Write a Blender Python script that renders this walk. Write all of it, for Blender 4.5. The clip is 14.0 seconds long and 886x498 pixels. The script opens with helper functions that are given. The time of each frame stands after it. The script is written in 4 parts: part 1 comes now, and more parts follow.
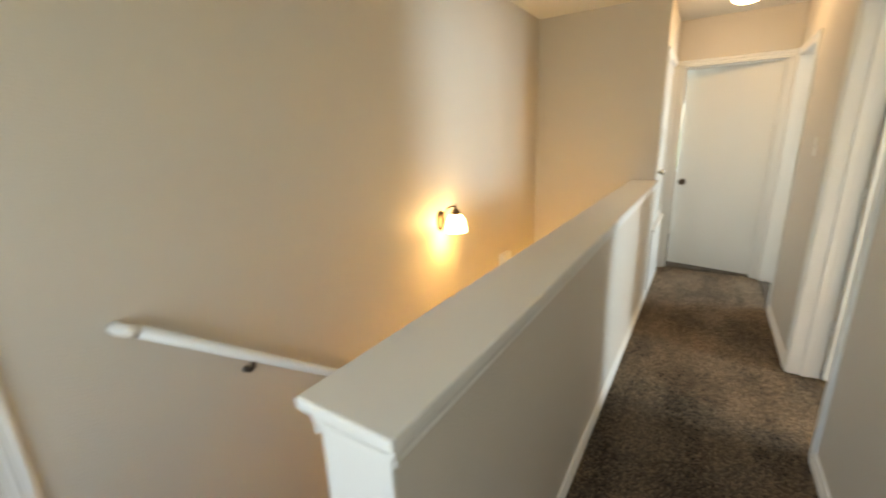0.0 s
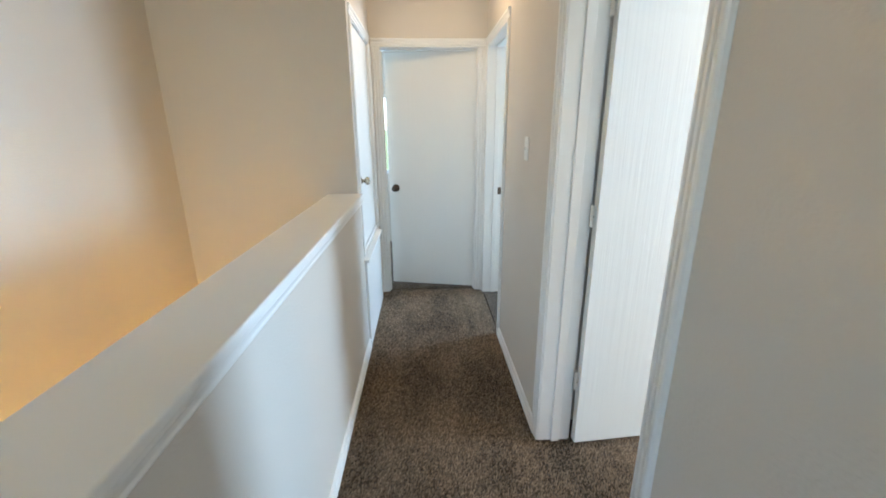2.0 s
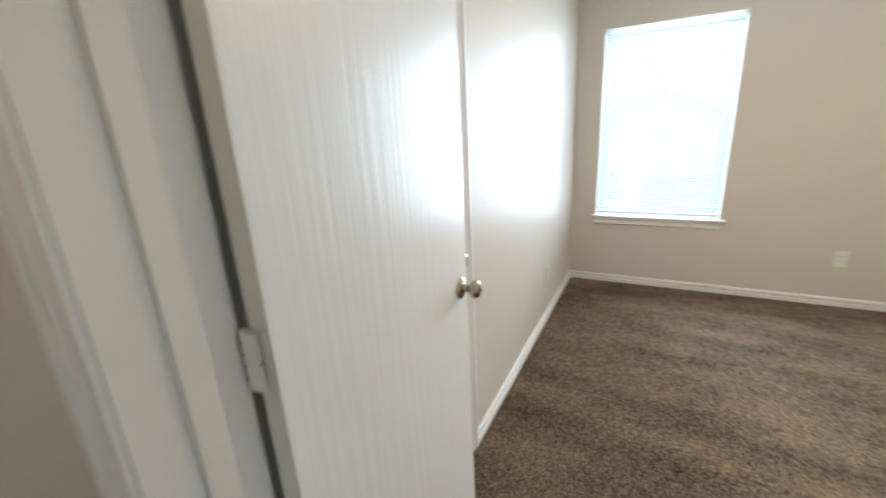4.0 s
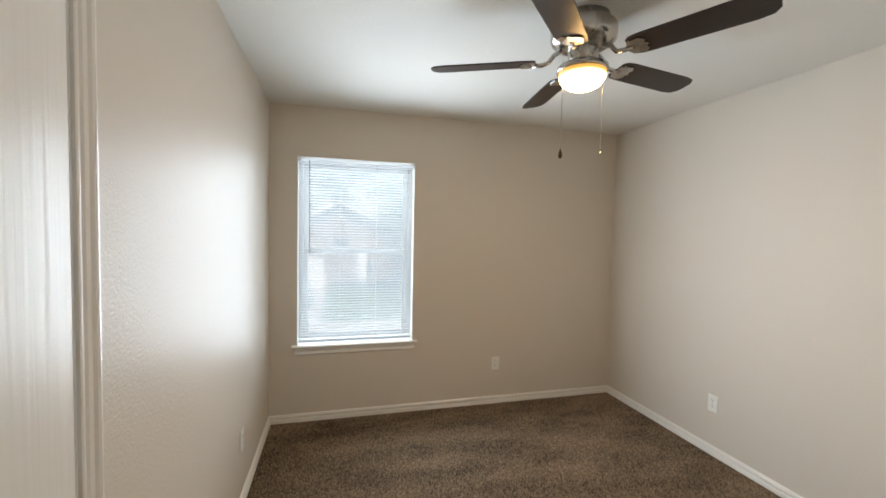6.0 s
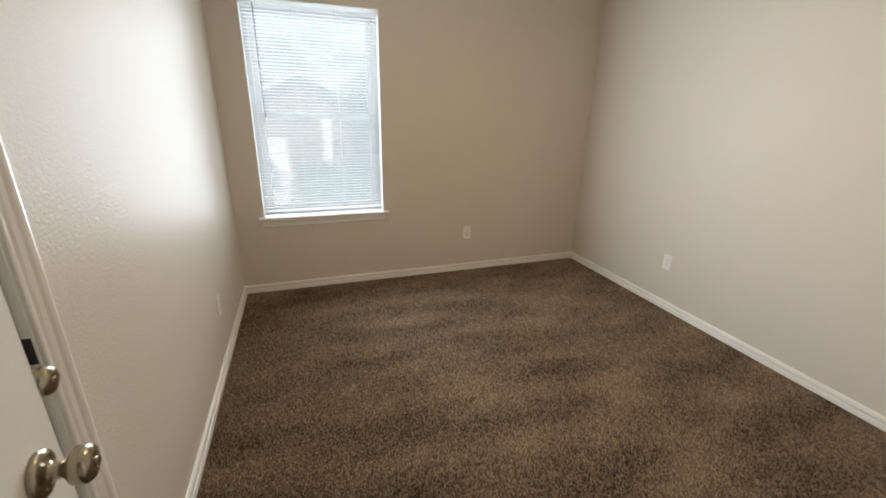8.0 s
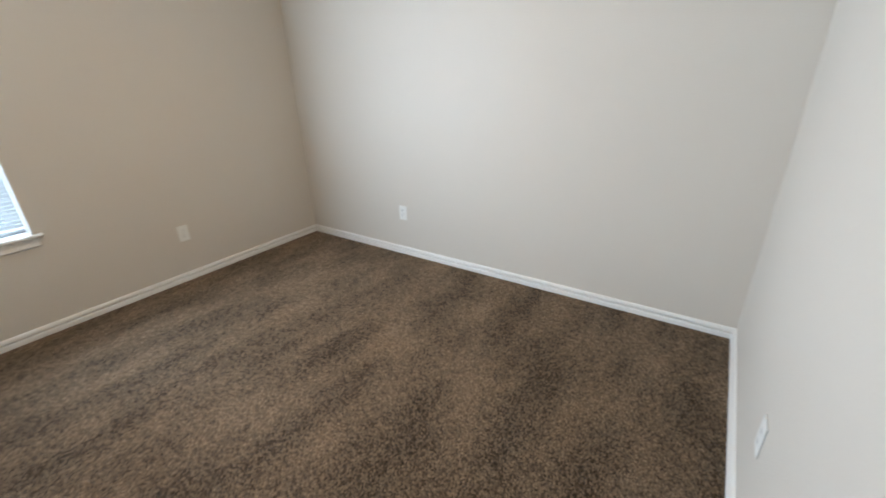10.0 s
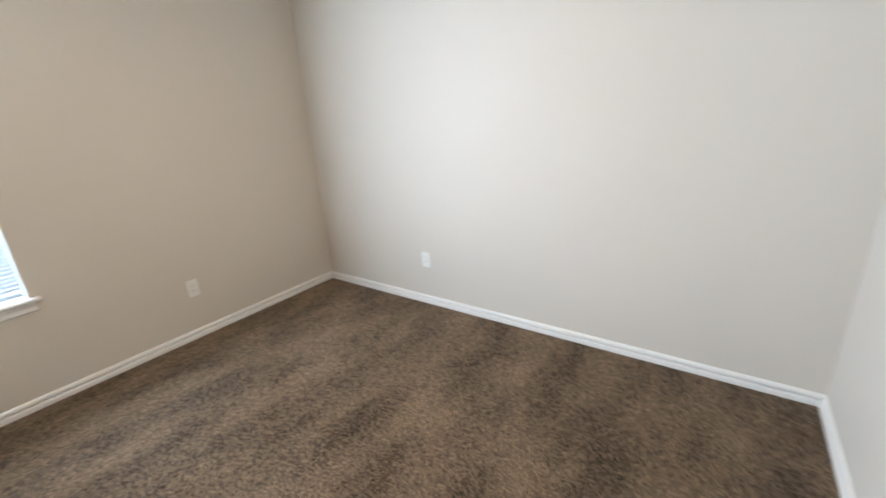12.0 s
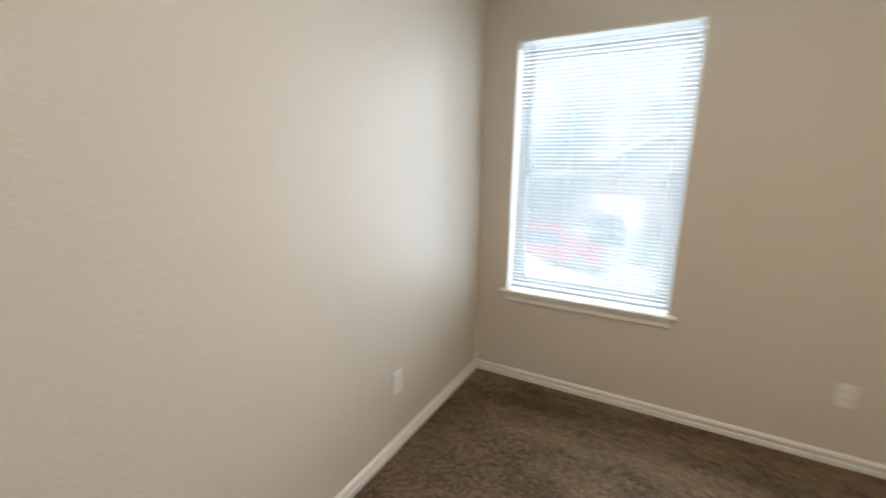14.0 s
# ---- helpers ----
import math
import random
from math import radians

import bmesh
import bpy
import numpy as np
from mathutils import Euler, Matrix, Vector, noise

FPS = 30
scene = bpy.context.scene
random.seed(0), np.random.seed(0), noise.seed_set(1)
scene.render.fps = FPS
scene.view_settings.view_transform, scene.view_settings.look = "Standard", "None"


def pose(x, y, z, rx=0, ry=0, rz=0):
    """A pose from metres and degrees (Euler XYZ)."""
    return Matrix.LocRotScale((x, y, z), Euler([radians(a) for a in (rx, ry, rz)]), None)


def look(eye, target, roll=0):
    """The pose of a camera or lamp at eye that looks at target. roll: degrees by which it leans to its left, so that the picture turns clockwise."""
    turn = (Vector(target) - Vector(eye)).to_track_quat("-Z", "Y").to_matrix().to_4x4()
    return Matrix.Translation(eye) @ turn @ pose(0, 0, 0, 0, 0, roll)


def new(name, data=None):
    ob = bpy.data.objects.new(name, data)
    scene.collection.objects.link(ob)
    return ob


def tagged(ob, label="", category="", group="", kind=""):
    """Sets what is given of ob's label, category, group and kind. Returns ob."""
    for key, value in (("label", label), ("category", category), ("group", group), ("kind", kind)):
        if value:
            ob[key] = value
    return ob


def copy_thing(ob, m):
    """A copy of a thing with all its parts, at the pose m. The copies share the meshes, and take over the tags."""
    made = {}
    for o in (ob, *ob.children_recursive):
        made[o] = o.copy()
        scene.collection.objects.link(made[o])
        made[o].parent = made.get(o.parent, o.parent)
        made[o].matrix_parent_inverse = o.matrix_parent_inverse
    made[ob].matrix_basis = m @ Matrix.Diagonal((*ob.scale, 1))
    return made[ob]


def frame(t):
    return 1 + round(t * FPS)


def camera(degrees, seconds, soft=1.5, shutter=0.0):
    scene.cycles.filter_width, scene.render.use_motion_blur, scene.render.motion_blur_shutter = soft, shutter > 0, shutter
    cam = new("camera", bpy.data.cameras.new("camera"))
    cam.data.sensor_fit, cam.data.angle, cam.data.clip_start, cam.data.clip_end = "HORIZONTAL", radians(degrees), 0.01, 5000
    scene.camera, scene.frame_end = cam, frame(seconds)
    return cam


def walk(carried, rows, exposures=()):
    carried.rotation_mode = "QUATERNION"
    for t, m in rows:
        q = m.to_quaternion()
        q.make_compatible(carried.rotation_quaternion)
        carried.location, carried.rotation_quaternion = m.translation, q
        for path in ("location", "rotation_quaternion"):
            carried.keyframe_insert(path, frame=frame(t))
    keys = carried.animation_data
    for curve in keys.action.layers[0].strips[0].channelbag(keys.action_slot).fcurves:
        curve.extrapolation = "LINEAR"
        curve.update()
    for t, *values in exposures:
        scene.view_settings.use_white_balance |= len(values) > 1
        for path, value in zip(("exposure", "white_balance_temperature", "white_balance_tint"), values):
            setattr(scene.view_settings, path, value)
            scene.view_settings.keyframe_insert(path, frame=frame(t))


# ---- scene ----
cam = camera(95.2, 14.0, 1.65, 0.35)
PATH = [
    (0, (0.182, -0.028, 1.481), (-0.874, 1.585, 0.947), -2.1),
    (0.5, (0.201, 0.295, 1.454), (-0.392, 2.125, 0.91), -1.5),
    (1, (0.222, 0.632, 1.459), (-0.045, 2.536, 0.909), -0.4),
    (1.5, (0.194, 0.998, 1.469), (0.169, 2.919, 0.911), -0.4),
    (2, (0.219, 1.379, 1.443), (0.305, 3.293, 0.869), -0.4),
    (2.5, (0.255, 1.737, 1.429), (0.647, 3.612, 0.854), -0.5),
    (2.6, (0.265, 1.819, 1.424), (0.762, 3.668, 0.844), -0.5),
    (3, (0.326, 2.054, 1.417), (1.195, 3.746, 0.799), -1.0),
    (3.5, (0.447, 2.308, 1.404), (1.701, 3.732, 0.772), -0.2),
    (4, (0.582, 2.481, 1.387), (2.28, 3.372, 0.817), -3.1),
    (4.2, (0.637, 2.543, 1.422), (2.445, 3.143, 0.811), -1.0),
    (6.3, (1.007, 2.62, 1.507), (2.925, 2.06, 1.42), 0.9),
    (6.5, (1.012, 2.623, 1.504), (2.932, 2.084, 1.348), 1.1),
    (7, (1.014, 2.614, 1.475), (2.91, 2.145, 1.046), 1.2),
    (7.2, (1.013, 2.609, 1.458), (2.891, 2.162, 0.935), 1.1),
    (9.3, (1.108, 2.532, 1.364), (2.568, 1.44, 0.543), -1.6),
    (9.5, (1.085, 2.487, 1.366), (2.461, 1.29, 0.546), -2.0),
    (10, (1.154, 2.459, 1.36), (2.191, 0.942, 0.569), -1.7),
    (10.5, (1.162, 2.392, 1.394), (1.877, 0.693, 0.617), -1.3),
    (11, (1.18, 2.371, 1.391), (1.725, 0.596, 0.647), -1.3),
    (11.5, (1.214, 2.347, 1.373), (1.933, 0.61, 0.69), -2.6),
    (12, (1.394, 2.307, 1.391), (2.499, 0.769, 0.749), -3.4),
    (12.5, (1.594, 2.227, 1.408), (3.191, 1.159, 0.852), -2.1),
    (13, (1.771, 2.146, 1.408), (3.636, 1.597, 0.938), -0.5),
    (13.3, (1.879, 2.084, 1.407), (3.807, 1.843, 0.933), 0.7),
    (13.5, (1.913, 2.103, 1.383), (3.86, 2.079, 0.929), 0.2),
    (14, (1.894, 2.063, 1.388), (3.608, 3.003, 0.966), 0.7),
]
EXPOSURES = [
    (0.0, 3.0, 7900, 16), (0.5, 3.2, 6300, 14), (1.0, 3.15, 6100, 15), (2.0, 3.03, 5850, 13), (2.5, 2.93, 5900, 13), (3.6, 2.5, 6650, 17), (4.2, 2.2, 6800, 17), (6.3, 1.57, 7800, 22),
    (9.5, 1.77, 8050, 20), (10.0, 1.95, 6600, 18), (11.0, 2.17, 6550, 20), (12.0, 2.2, 6600, 19), (12.5, 2.05, 6800, 20), (13.4, 1.83, 8000, 22), (14.0, 1.78, 7500, 21)]
walk(cam, [(t, look(eye, target, roll)) for t, eye, target, roll in PATH], EXPOSURES)

# ---- world, sun and lamp strengths ----
SUN_ELEVATION, SUN_ROTATION = radians(58), radians(-90)
world = bpy.data.worlds.new("sky")
scene.world = world
world.use_nodes = True
wn = world.node_tree.nodes
sky = wn.new("ShaderNodeTexSky")
sky.sky_type, sky.sun_disc = "NISHITA", False
sky.sun_elevation, sky.sun_rotation = SUN_ELEVATION, SUN_ROTATION
wn["Background"].inputs["Strength"].default_value = 0.10
world.node_tree.links.new(sky.outputs["Color"], wn["Background"].inputs["Color"])
sun_data = bpy.data.lights.new("sun", "SUN")
sun_data.energy, sun_data.angle, sun_data.color = 2.9, radians(0.5), (1.0, 0.95, 0.88)
sun = new("sun", sun_data)
sun_way = Vector((math.sin(SUN_ROTATION) * math.cos(SUN_ELEVATION), math.cos(SUN_ROTATION) * math.cos(SUN_ELEVATION), math.sin(SUN_ELEVATION)))
sun.matrix_world = look(sun_way * 40, (0, 0, 0))
SCONCE_GLOW, ADDED_LOWER_GLOW, HALL_GLOW, FAN_GLOW = 4.6, 40.0, 4.0, 46.0
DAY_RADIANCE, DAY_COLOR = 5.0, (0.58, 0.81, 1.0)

# ---- plan, in metres ----
HALL_R = 0.739            # hall face of the wall between hall and bedroom
W, E, S, N = 0.882, 4.268, 0.079, 3.096   # bedroom faces
CEIL, HALL_CEIL = 2.44, 2.47
STAIR_L = -1.25           # face of the stairwell's long wall
RAIL_R, RAIL_L = -0.178, -0.335           # faces of the half wall
STAIR_END = 3.885
HALL_END = 4.87
HALL_L = -0.19
DOOR_S, DOOR_N = 2.171, 2.957             # bedroom door's opening between jambs
WIN = (1.985, 2.895, 0.582, 2.058)
GROUND = -3.0


# daylight standing in the window openings
def daylight(name, m, width, height, radiance, spread=180):
    data = bpy.data.lights.new(name, "AREA")
    data.shape, data.size, data.size_y = "RECTANGLE", width, height
    data.energy, data.color, data.spread = radiance * math.pi * width * height, DAY_COLOR, radians(spread)
    ob = new(name, data)
    ob.matrix_basis = m
    return ob


WIN_Y, WIN_Z = (WIN[0] + WIN[1]) / 2, (WIN[2] + WIN[3]) / 2
WIN_W, WIN_H = WIN[1] - WIN[0], WIN[3] - WIN[2]
# upright strips stand in for the sky, turned south to dim the north wall
for strip in range(4):
    y = WIN[0] + WIN_W * (0.14 + 0.24 * strip)
    daylight("window_light_1", look((E - 0.05, y, WIN_Z), (E - 1.05, y - 0.50, WIN_Z)), WIN_W * 0.22, WIN_H - 0.06, DAY_RADIANCE * 0.7, 132)
daylight("slat_light", look((E + 0.069, WIN_Y, WIN_Z), (0, WIN_Y, WIN_Z)), WIN_W - 0.03, WIN_H - 0.05, 1.2)
# lamp outside the screen; lights its veil, which hazes the view
daylight("sky_light_1", look((E + 0.165, WIN_Y, WIN_Z), (0, WIN_Y, WIN_Z)), WIN[1] - WIN[0] - 0.02, WIN[3] - WIN[2] - 0.02, 0.6)
daylight("window_light_3", look((-0.45, 6.59, 1.365), (-0.45, 0, 1.365)), 0.58, 0.93, DAY_RADIANCE * 0.6)
daylight("window_light_2", look((4.09, 5.25, 1.33), (0, 5.25, 1.33)), 1.2, 1.4, DAY_RADIANCE * 0.8)
# fill light for the near hall, in a window opening added out of view
daylight("landing_fill_light", look((-0.25, -1.295, 1.35), (-0.25, 3, 1.35)), 1.4, 1.3, DAY_RADIANCE * 0.075)


# ---- mesh helpers ----
def part(name, bm, material, parent=None, label="", smooth=False):
    bmesh.ops.recalc_face_normals(bm, faces=bm.faces)
    me = bpy.data.meshes.new(name)
    bm.to_mesh(me)
    bm.free()
    if material:
        me.materials.append(material)
    if smooth:
        me.shade_smooth()
    ob = new(name, me)
    if parent:
        ob.parent = parent
    return tagged(ob, label)


def shared(name, me, parent, m):
    ob = new(name, me)
    ob.parent, ob.matrix_basis = parent, m
    return ob


def empty(name, m, label="", category="", group="", kind=""):
    ob = new(name)
    ob.empty_display_size = 0.1
    ob.matrix_basis = m
    return tagged(ob, label, category, group, kind)


def solid(*boxes, bevel=0.0, segments=2):
    bm = bmesh.new()
    for x0, y0, z0, x1, y1, z1 in boxes:
        m = Matrix.LocRotScale(((x0 + x1) / 2, (y0 + y1) / 2, (z0 + z1) / 2), None, (abs(x1 - x0), abs(y1 - y0), abs(z1 - z0)))
        bmesh.ops.create_cube(bm, size=1, matrix=m)
    if bevel:
        bmesh.ops.bevel(bm, geom=bm.edges[:], offset=bevel, segments=segments, profile=0.5, affect="EDGES")
    return bm


def sweep(points, origin, u, v, along):
    """A prism: the outline points (a, b) laid out along u and v at origin, drawn out by the vector along."""
    bm = bmesh.new()
    o, u, v, w = Vector(origin), Vector(u), Vector(v), Vector(along)
    a = [bm.verts.new(o + u * p + v * q) for p, q in points]
    b = [bm.verts.new(x.co + w) for x in a]
    n = len(a)
    for i in range(n):
        bm.faces.new((a[i], a[(i + 1) % n], b[(i + 1) % n], b[i]))
    bm.faces.new(a[::-1])
    bm.faces.new(b)
    return bm


def lathe(profile, m=None, segments=28):
    """A turned body: (radius, height) pairs about z, then moved by m."""
    bm = bmesh.new()
    rings = []
    for r, z in profile:
        if r < 1e-5:
            rings.append([bm.verts.new((0, 0, z))])
        else:
            rings.append([bm.verts.new((r * math.cos(2 * math.pi * i / segments), r * math.sin(2 * math.pi * i / segments), z)) for i in range(segments)])
    for a, b in zip(rings, rings[1:]):
        for i in range(segments):
            j = (i + 1) % segments
            if len(a) > 1 and len(b) > 1:
                bm.faces.new((a[i], a[j], b[j], b[i]))
            elif len(a) > 1:
                bm.faces.new((a[i], a[j], b[0]))
            elif len(b) > 1:
                bm.faces.new((a[0], b[j], b[i]))
    if m:
        bmesh.ops.transform(bm, matrix=m, verts=bm.verts)
    return bm


def tube(points, radius, sides=10):
    bm = bmesh.new()
    pts = [Vector(p) for p in points]
    rings = []
    for i, p in enumerate(pts):
        d = (pts[min(i + 1, len(pts) - 1)] - pts[max(i - 1, 0)]).normalized()
        q = d.to_track_quat("Z", "Y")
        r = radius[i] if isinstance(radius, (list, tuple)) else radius
        rings.append([bm.verts.new(p + q @ Vector((r * math.cos(2 * math.pi * k / sides), r * math.sin(2 * math.pi * k / sides), 0))) for k in range(sides)])
    for a, b in zip(rings, rings[1:]):
        for k in range(sides):
            bm.faces.new((a[k], a[(k + 1) % sides], b[(k + 1) % sides], b[k]))
    bm.faces.new(rings[0][::-1])
    bm.faces.new(rings[-1])
    return bm


def wall(name, axis, lo, hi, a0, a1, z0, z1, material, openings=(), label="", category="wall"):
    """A wall from lo to hi across its thickness (axis "x" or "y"), a0 to a1 along it, with openings (b0, b1, z0, z1) through it."""
    aa = sorted({a0, a1, *(o[0] for o in openings), *(o[1] for o in openings)})
    zz = sorted({z0, z1, *(o[2] for o in openings), *(o[3] for o in openings)})
    aa, zz = [a for a in aa if a0 <= a <= a1], [z for z in zz if z0 <= z <= z1]
    na, nz = len(aa) - 1, len(zz) - 1

    def full(i, k):
        if not (0 <= i < na and 0 <= k < nz):
            return False
        a, z = (aa[i] + aa[i + 1]) / 2, (zz[k] + zz[k + 1]) / 2
        return not any(o[0] < a < o[1] and o[2] < z < o[3] for o in openings)

    bm, cache = bmesh.new(), {}

    def vert(t, a, z):
        key = (t, a, z)
        if key not in cache:
            cache[key] = bm.verts.new((t, a, z) if axis == "x" else (a, t, z))
        return cache[key]

    for i in range(na):
        for k in range(nz):
            if not full(i, k):
                continue
            b, c, y, z = aa[i], aa[i + 1], zz[k], zz[k + 1]
            for t in (lo, hi):
                bm.faces.new([vert(t, *q) for q in ((b, y), (c, y), (c, z), (b, z))])
            for (di, dk), (p, q) in {(-1, 0): ((b, y), (b, z)), (1, 0): ((c, y), (c, z)), (0, -1): ((b, y), (c, y)), (0, 1): ((b, z), (c, z))}.items():
                if not full(i + di, k + dk):
                    bm.faces.new((vert(lo, *p), vert(hi, *p), vert(hi, *q), vert(lo, *q)))
    return tagged(part(name, bm, material), label or "smooth greige painted wall with a fine orange-peel texture", category, "", "structure")


# ---- materials ----
def material(name, color, rough=0.5, metal=0.0, vary=0.08, coarse=1.5, fine=0.0, fine_scale=120.0, depth=0.002, dark=None, stretch=(1, 1, 1), spec=0.5, rough_vary=0.08):
    """A painted or solid surface: colour that drifts at a coarse scale, roughness that drifts with it, and fine relief."""
    m = bpy.data.materials.new(name)
    m.use_nodes = True
    t = m.node_tree
    n, l = t.nodes, t.links
    b = n["Principled BSDF"]
    b.inputs["Metallic"].default_value = metal
    b.inputs["Specular IOR Level"].default_value = spec
    coord = n.new("ShaderNodeTexCoord")
    mapping = n.new("ShaderNodeMapping")
    mapping.inputs["Scale"].default_value = stretch
    l.new(coord.outputs["Object"], mapping.inputs["Vector"])
    big = n.new("ShaderNodeTexNoise")
    big.inputs["Scale"].default_value, big.inputs["Detail"].default_value = coarse, 5
    l.new(mapping.outputs["Vector"], big.inputs["Vector"])
    ramp = n.new("ShaderNodeMix")
    ramp.data_type = "RGBA"
    c = Vector(color)
    d = Vector(dark) if dark else c * (1 - vary)
    ramp.inputs["A"].default_value = (*d, 1)
    ramp.inputs["B"].default_value = (*(c if dark else c * (1 + vary * 0.5)), 1)
    l.new(big.outputs["Fac"], ramp.inputs["Factor"])
    l.new(ramp.outputs["Result"], b.inputs["Base Color"])
    rr = n.new("ShaderNodeMapRange")
    rr.inputs["To Min"].default_value, rr.inputs["To Max"].default_value = max(rough - rough_vary, 0.02), min(rough + rough_vary, 1)
    l.new(big.outputs["Fac"], rr.inputs["Value"])
    l.new(rr.outputs["Result"], b.inputs["Roughness"])
    if fine:
        grain = n.new("ShaderNodeTexNoise")
        grain.inputs["Scale"].default_value, grain.inputs["Detail"].default_value = fine_scale, 3
        l.new(mapping.outputs["Vector"], grain.inputs["Vector"])
        bump = n.new("ShaderNodeBump")
        bump.inputs["Strength"].default_value, bump.inputs["Distance"].default_value = fine, depth
        l.new(grain.outputs["Fac"], bump.inputs["Height"])
        l.new(bump.outputs["Normal"], b.inputs["Normal"])
    return m


def glow(name, color, strength, base=(0.9, 0.88, 0.82)):
    m = bpy.data.materials.new(name)
    m.use_nodes = True
    b = m.node_tree.nodes["Principled BSDF"]
    b.inputs["Base Color"].default_value = (*base, 1)
    b.inputs["Roughness"].default_value = 0.3
    b.inputs["Emission Color"].default_value = (*color, 1)
    b.inputs["Emission Strength"].default_value = strength
    return m


def carpet_material(name, light, dark):
    m = bpy.data.materials.new(name)
    m.use_nodes = True
    t = m.node_tree
    n, l = t.nodes, t.links
    b = n["Principled BSDF"]
    b.inputs["Roughness"].default_value = 1.0
    b.inputs["Specular IOR Level"].default_value = 0.1
    b.inputs["Sheen Weight"].default_value = 0.15
    coord = n.new("ShaderNodeTexCoord")

    def noise_at(scale, detail=2.0, distortion=0.0):
        x = n.new("ShaderNodeTexNoise")
        x.inputs["Scale"].default_value, x.inputs["Detail"].default_value, x.inputs["Distortion"].default_value = scale, detail, distortion
        l.new(coord.outputs["Object"], x.inputs["Vector"])
        return x

    tuft, clump, track = noise_at(95, 3), noise_at(30, 2), noise_at(4.5, 4, 0.6)
    swath = n.new("ShaderNodeMapping")
    swath.inputs["Rotation"].default_value, swath.inputs["Scale"].default_value = (0, 0, radians(-22)), (1.0, 0.38, 1.0)
    l.new(coord.outputs["Object"], swath.inputs["Vector"])
    l.new(swath.outputs["Vector"], track.inputs["Vector"])
    mix1 = n.new("ShaderNodeMath")
    mix1.operation = "MULTIPLY_ADD"
    l.new(clump.outputs["Fac"], mix1.inputs[0])
    mix1.inputs[1].default_value = 0.6
    l.new(tuft.outputs["Fac"], mix1.inputs[2])
    mix2 = n.new("ShaderNodeMath")
    mix2.operation = "MULTIPLY_ADD"
    l.new(track.outputs["Fac"], mix2.inputs[0])
    mix2.inputs[1].default_value = 0.7
    l.new(mix1.outputs[0], mix2.inputs[2])
    rng = n.new("ShaderNodeMapRange")
    rng.inputs["From Min"].default_value, rng.inputs["From Max"].default_value = 0.90, 1.48
    l.new(mix2.outputs[0], rng.inputs["Value"])
    ramp = n.new("ShaderNodeMix")
    ramp.data_type = "RGBA"
    ramp.inputs["A"].default_value, ramp.inputs["B"].default_value = (*dark, 1), (*light, 1)
    l.new(rng.outputs["Result"], ramp.inputs["Factor"])
    l.new(ramp.outputs["Result"], b.inputs["Base Color"])
    bump = n.new("ShaderNodeBump")
    bump.inputs["Strength"].default_value, bump.inputs["Distance"].default_value = 1.0, 0.02
    l.new(mix1.outputs[0], bump.inputs["Height"])
    l.new(bump.outputs["Normal"], b.inputs["Normal"])
    return m


PAINT = material("greige_wall_paint", (0.685, 0.626, 0.55), 0.46, vary=0.05, coarse=0.8, fine=0.40, fine_scale=140, depth=0.003, rough_vary=0.05, spec=0.2)
CEILING_PAINT = material("ceiling_paint", (0.82, 0.80, 0.75), 0.7, vary=0.05, coarse=1.2, fine=0.5, fine_scale=60, depth=0.004)
TRIM = material("white_semigloss_trim", (0.86, 0.84, 0.80), 0.30, vary=0.015, coarse=0.7, fine=0.12, fine_scale=160, depth=0.0008, rough_vary=0.02)
DOOR_PAINT = material("white_door_paint_over_grain", (0.82, 0.80, 0.75), 0.36, vary=0.04, coarse=2, spec=0.4, fine=0.6, fine_scale=48, depth=0.0022, stretch=(1, 1, 0.035))
CARPET = carpet_material("brown_cut_pile_carpet", (0.20, 0.141, 0.091), (0.022, 0.0145, 0.009))


